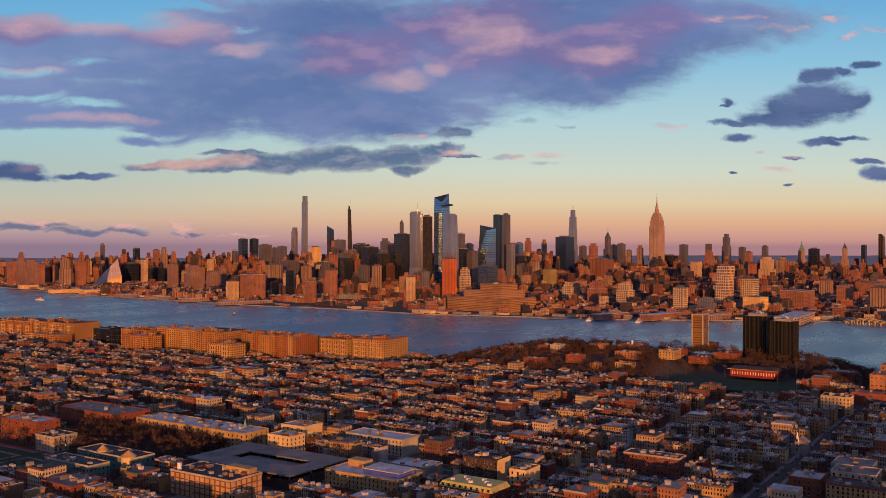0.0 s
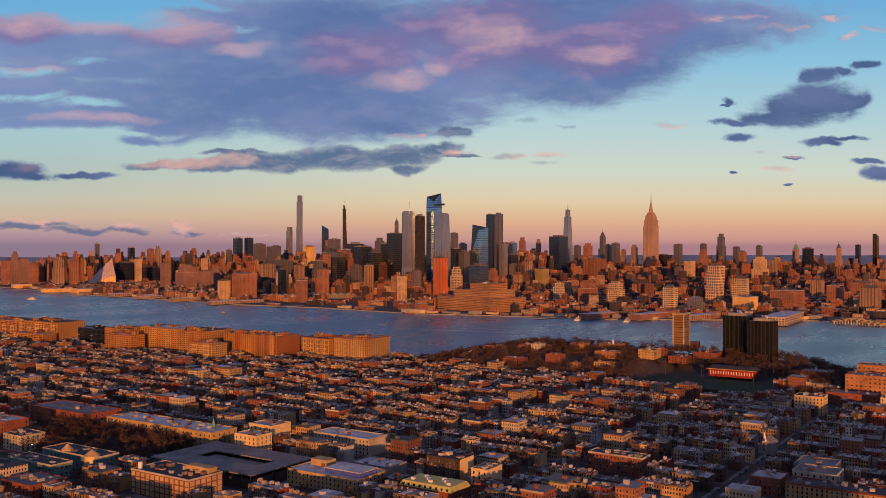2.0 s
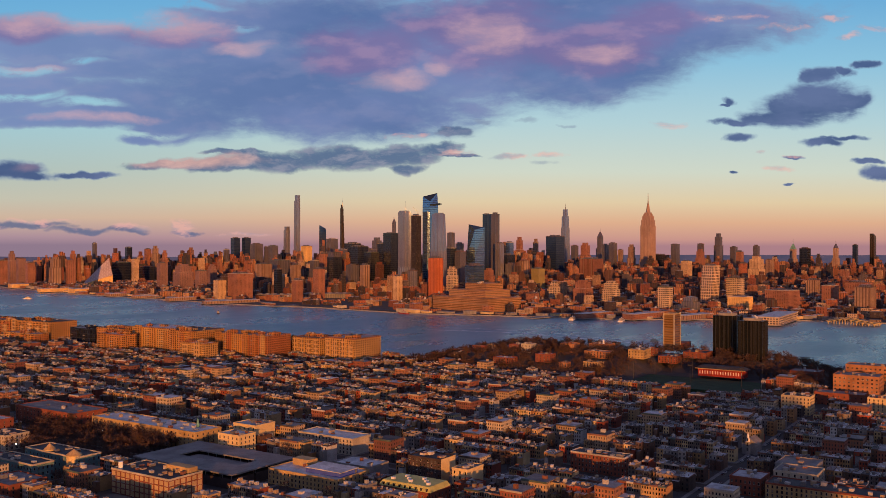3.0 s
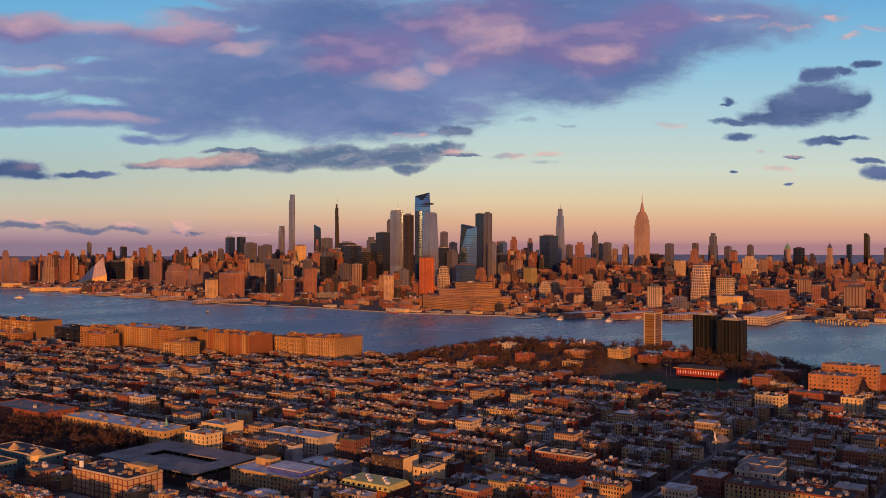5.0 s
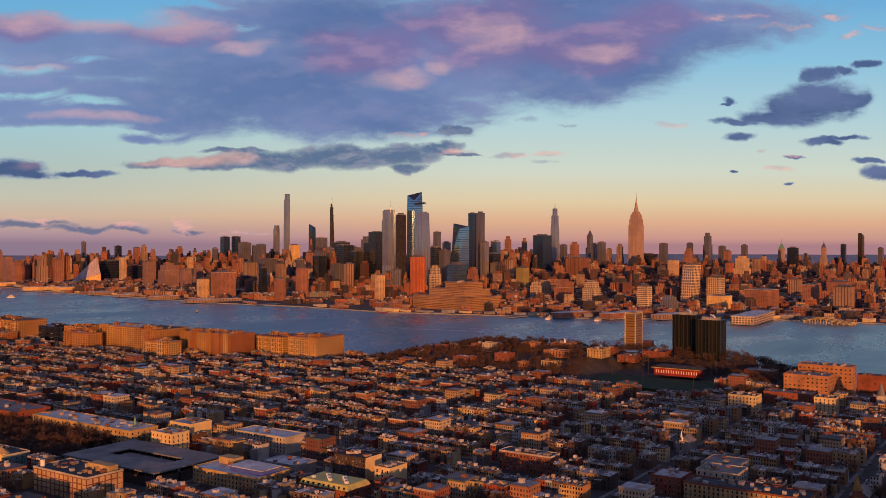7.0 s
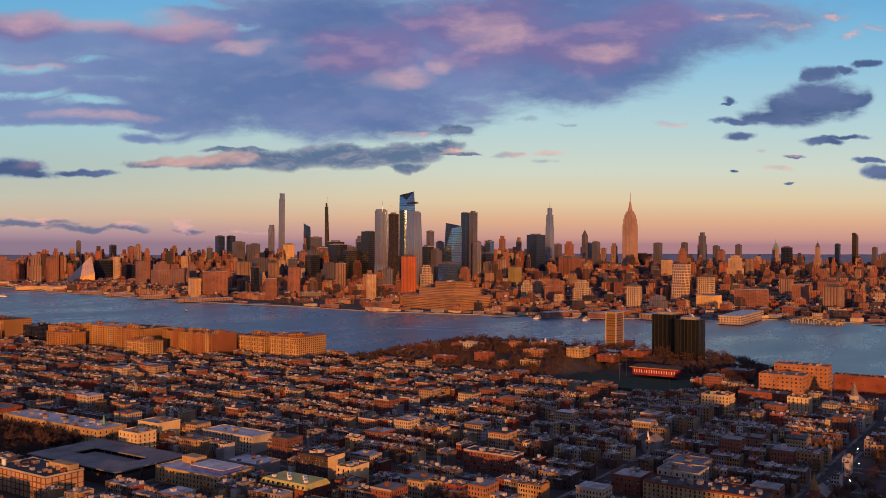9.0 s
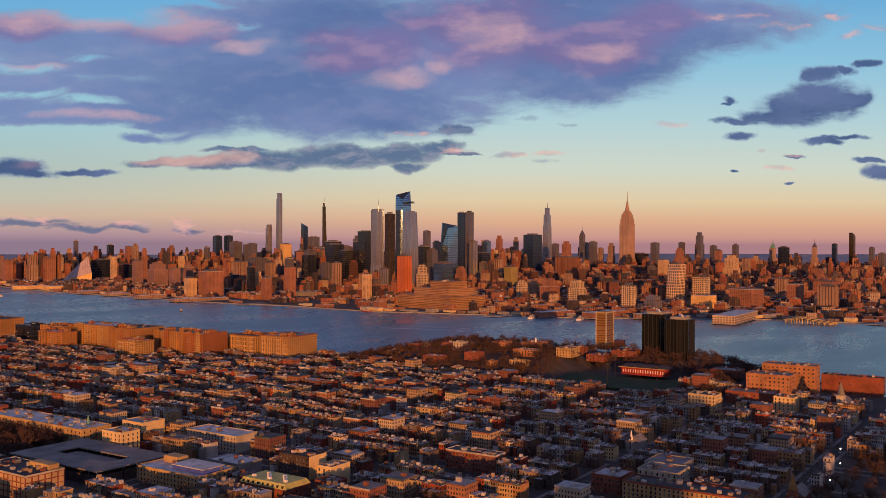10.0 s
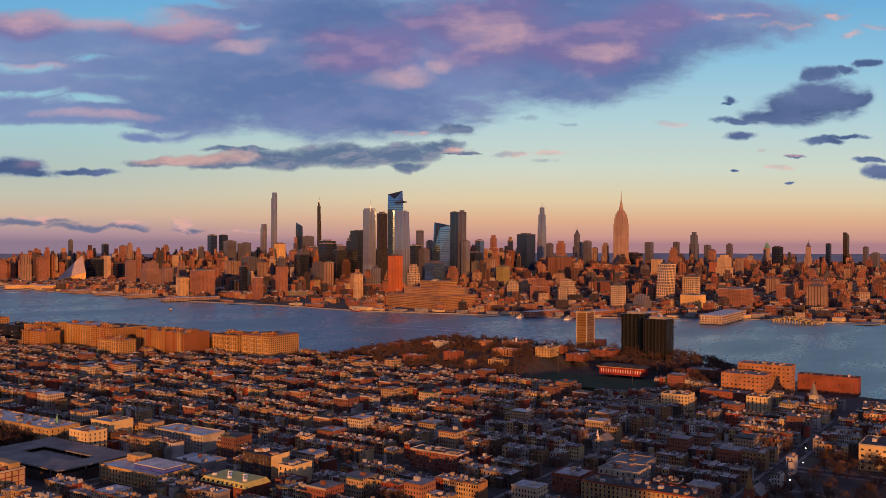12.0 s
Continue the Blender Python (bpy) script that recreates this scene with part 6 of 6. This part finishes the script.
# wake
k = Kit()
pts = [(1655, 560), (1664, 640), (1685, 720), (1705, 800), (1716, 870), (1716, 940), (1704, 1010), (1684, 1080)]
for (ax, ay), (bx_, by_), i in zip(pts, pts[1:], range(9)):
    for off, half in ((-12.0 - i * 3.0, 8.0), (14.0 + i * 3.0, 5.0)):
        k.face([(ax + off - half, ay, 0.06), (bx_ + off - half, by_, 0.06), (bx_ + off + half, by_, 0.06), (ax + off + half, ay, 0.06)])
setting("water", k, FOAM, "thin white wake lines on the river", "wake")

# shore strip: low sheds, parked buses and market buildings along the far bank
shore_rnd = random.Random(33)
for i in range(95):
    y = 130 + i * 37.0 + shore_rnd.uniform(-8, 8)
    x = float(np.interp(y, BANK_Y, BANK_X)) + shore_rnd.uniform(16, 46)
    a, b, h = shore_rnd.uniform(12, 26), shore_rnd.uniform(16, 34), shore_rnd.uniform(3.0, 8.5)
    if 1420 < y < 2350 and shore_rnd.random() < 0.6:
        continue
    ob = thing("shore_shed", "low flat-roofed shed on the far bank", "shed", x, y, FAR, GRID, "low sheds on the far bank")
    k = Kit()
    k.box(-a / 2, a / 2, -b / 2, b / 2, 0, h)
    part("wall", k, shore_rnd.choice((T_TAN, CREAM, T_BRICK, GREY_WALL, STONE)), ob)
    k = Kit()
    k.box(-a / 2 - 0.5, a / 2 + 0.5, -b / 2 - 0.5, b / 2 + 0.5, h, h + 0.7)
    part("roof", k, shore_rnd.choice((SILVER, GREY_ROOF, STONE)), ob)
k = Kit()
for (xa, ya), (xb, yb) in zip(FAR_BANK[1:12], FAR_BANK[2:13]):
    k.face([(xa + 48, ya, FAR + 0.06), (xa + 66, ya, FAR + 0.06), (xb + 66, yb, FAR + 0.06), (xb + 48, yb, FAR + 0.06)])
setting("road", k, ASPHALT, "grey riverside highway on the far bank", "road")

# cranes on the unfinished towers
for x, y, z, a in ((2678, 1878, 300, 40), (2807, 1919, 284, 140), (3854, 3144, 396, 30)):
    ob = thing("tower_crane", "thin tower crane with a raised jib", "crane", x, y, z, a)
    k = Kit()
    k.beam((0, 0, -8), (0, 0, 14), 0.9, 0, 4)
    part("mast", k, STEEL, ob)
    k = Kit()
    k.beam((-6, 0, 12), (17, 0, 36), 0.7, 0, 4, 0.5)
    part("jib", k, STEEL, ob)

# viewing deck on the tall slanted tower
ob = thing("viewing_deck", "dark triangular viewing deck jutting from the tower", "deck", 2755, 1800, 322, GRID)
k = Kit()
k.prism([(-14, -34), (12, -14), (-2, 6)], 0, 6, 0, None, None, True)
part("floor", k, T_DARK, ob)

# ---- out of sight: high bank behind the camera, shaped to shade the near town ----
k = Kit()
k.prism([(-160, -2600), (-150, -900), (-190, -300), (-215, 70), (-700, 70), (-700, -2600)], 0, 49)
k.prism([(-215, 70.5), (-240, 500), (-260, 1500), (-700, 1500), (-700, 70.5)], 0, 59)
setting("ground", k, [GROUND], "unseen wooded rock cliff that shades the near town", "cliff")
# unseen towers, added only for the shadows they throw on the near town
for x, y, a, b, h in ((-210, -530, 46, 80, 104), (-210, -690, 46, 96, 120)):
    ob = thing("apartment_tower", "unseen tower block added on the high bank to cast shade", "tower", x, y, 0, 0, "towers on the high bank")
    k = Kit()
    k.box(-a / 2, a / 2, -b / 2, b / 2, 0, h)
    part("body", k, T_BRICK, ob)
    k = Kit()
    k.box(-a / 4, a / 4, -b / 4, b / 4, h, h + 6)
    part("penthouse", k, T_GREY, ob)

# ---- streets: kerbed pavements, parked cars, park lamps ----
k = Kit()
for i in range(-4, 7):
    for j in range(-3, 14):
        x0, x1 = FACE_X + i * AVENUE_STEP - 3.6, FACE_X + i * AVENUE_STEP + BLOCK_W + 3.6
        y0, y1 = STREET_Y + j * STREET_STEP + 5.0, STREET_Y + (j + 1) * STREET_STEP - 5.0
        if in_sight(x0, y0) and x1 < 1120:
            for a in ((x0, x0 + 3.5, y0, y1), (x1 - 3.5, x1, y0, y1), (x0 + 3.5, x1 - 3.5, y0, y0 + 3.0), (x0 + 3.5, x1 - 3.5, y1 - 3.0, y1)):
                k.box(*a, BASE - 0.3, BASE + 0.16)
setting("pavement", k, PAVING, "grey concrete pavements with raised kerbs", "pavement")

CAR_PAINT = palette("car_paint", [(0.03, 0.03, 0.035), (0.45, 0.45, 0.47), (0.16, 0.17, 0.19), (0.6, 0.6, 0.6), (0.10, 0.02, 0.02), (0.03, 0.05, 0.12)], 0.3, spec=0.5)
k = Kit()
k.prism([(-2.2, -0.85), (2.0, -0.85), (2.25, -0.6), (2.25, 0.6), (2.0, 0.85), (-2.2, 0.85)], 0.3, 0.95)
CAR = k.mesh("car", [CAR_PAINT])
k = Kit()
k.prism([(-1.6, -0.78), (1.0, -0.78), (1.0, 0.78), (-1.6, 0.78)], 0.95, 1.48, 0, 1, [(-1.2, -0.62), (0.4, -0.62), (0.4, 0.62), (-1.2, 0.62)])
CABIN = k.mesh("cabin", [GLASS, CAR_PAINT])
k = Kit()
k.box(-1.75, -1.15, -0.88, 0.88, 0.0, 0.62)
k.box(1.0, 1.6, -0.88, 0.88, 0.0, 0.62)
AXLE = k.mesh("wheelset", [TAR])
car_rnd = random.Random(11)
def car(x, y, turn):
    ob = tagged(new("car", CAR), "parked car at the kerb of the street", "car", "parked cars")
    ob.matrix_basis = pose(x, y, BASE, 0, 0, turn + car_rnd.choice((0, 180)))
    part("cabin", CABIN, None, ob)
    part("wheelset", AXLE, None, ob)
for row, x0, x1 in ((38 - 3.6, 700, 1000), (38 + 3.6, 700, 1000), (175 - 3.6, 690, 1000), (175 + 3.6, 690, 1000)):
    x = x0
    while x < x1:
        if car_rnd.random() < 0.36 and (x - 614) % 79 > 14:
            car(x, row, 0)
        x += 6.0
for x in range(0, 12):
    if car_rnd.random() < 0.7:
        car(506 + (x % 6) * 3.0, 590 + (x // 6) * 7, 90)

m, g = material("lamp_glow")
LAMP_GLOW = m
finish(g, (0.8, 0.75, 0.6, 1), 0.5, emit=(1.0, 0.86, 0.62, 1), emit_strength=10.0)
for x, y in ((740, -40), (790, 16), (850, 20), (874, -60), (905, 30), (700, 34), (560, 690), (482, 700)):
    ob = thing("street_lamp", "lit street lamp on a thin dark post", "street lamp", x, y, BASE, 0, "lit street lamps")
    k = Kit()
    k.tube(0, 0, 0.14, 0.09, 0, 7.5, 0, 6)
    post = part("post", k, STEEL, ob)
    k = Kit()
    k.tube(0, 0, 0.25, 0.45, 7.5, 8.2, 0, 8)
    part("lantern", k, LAMP_GLOW, post, "glowing lantern")
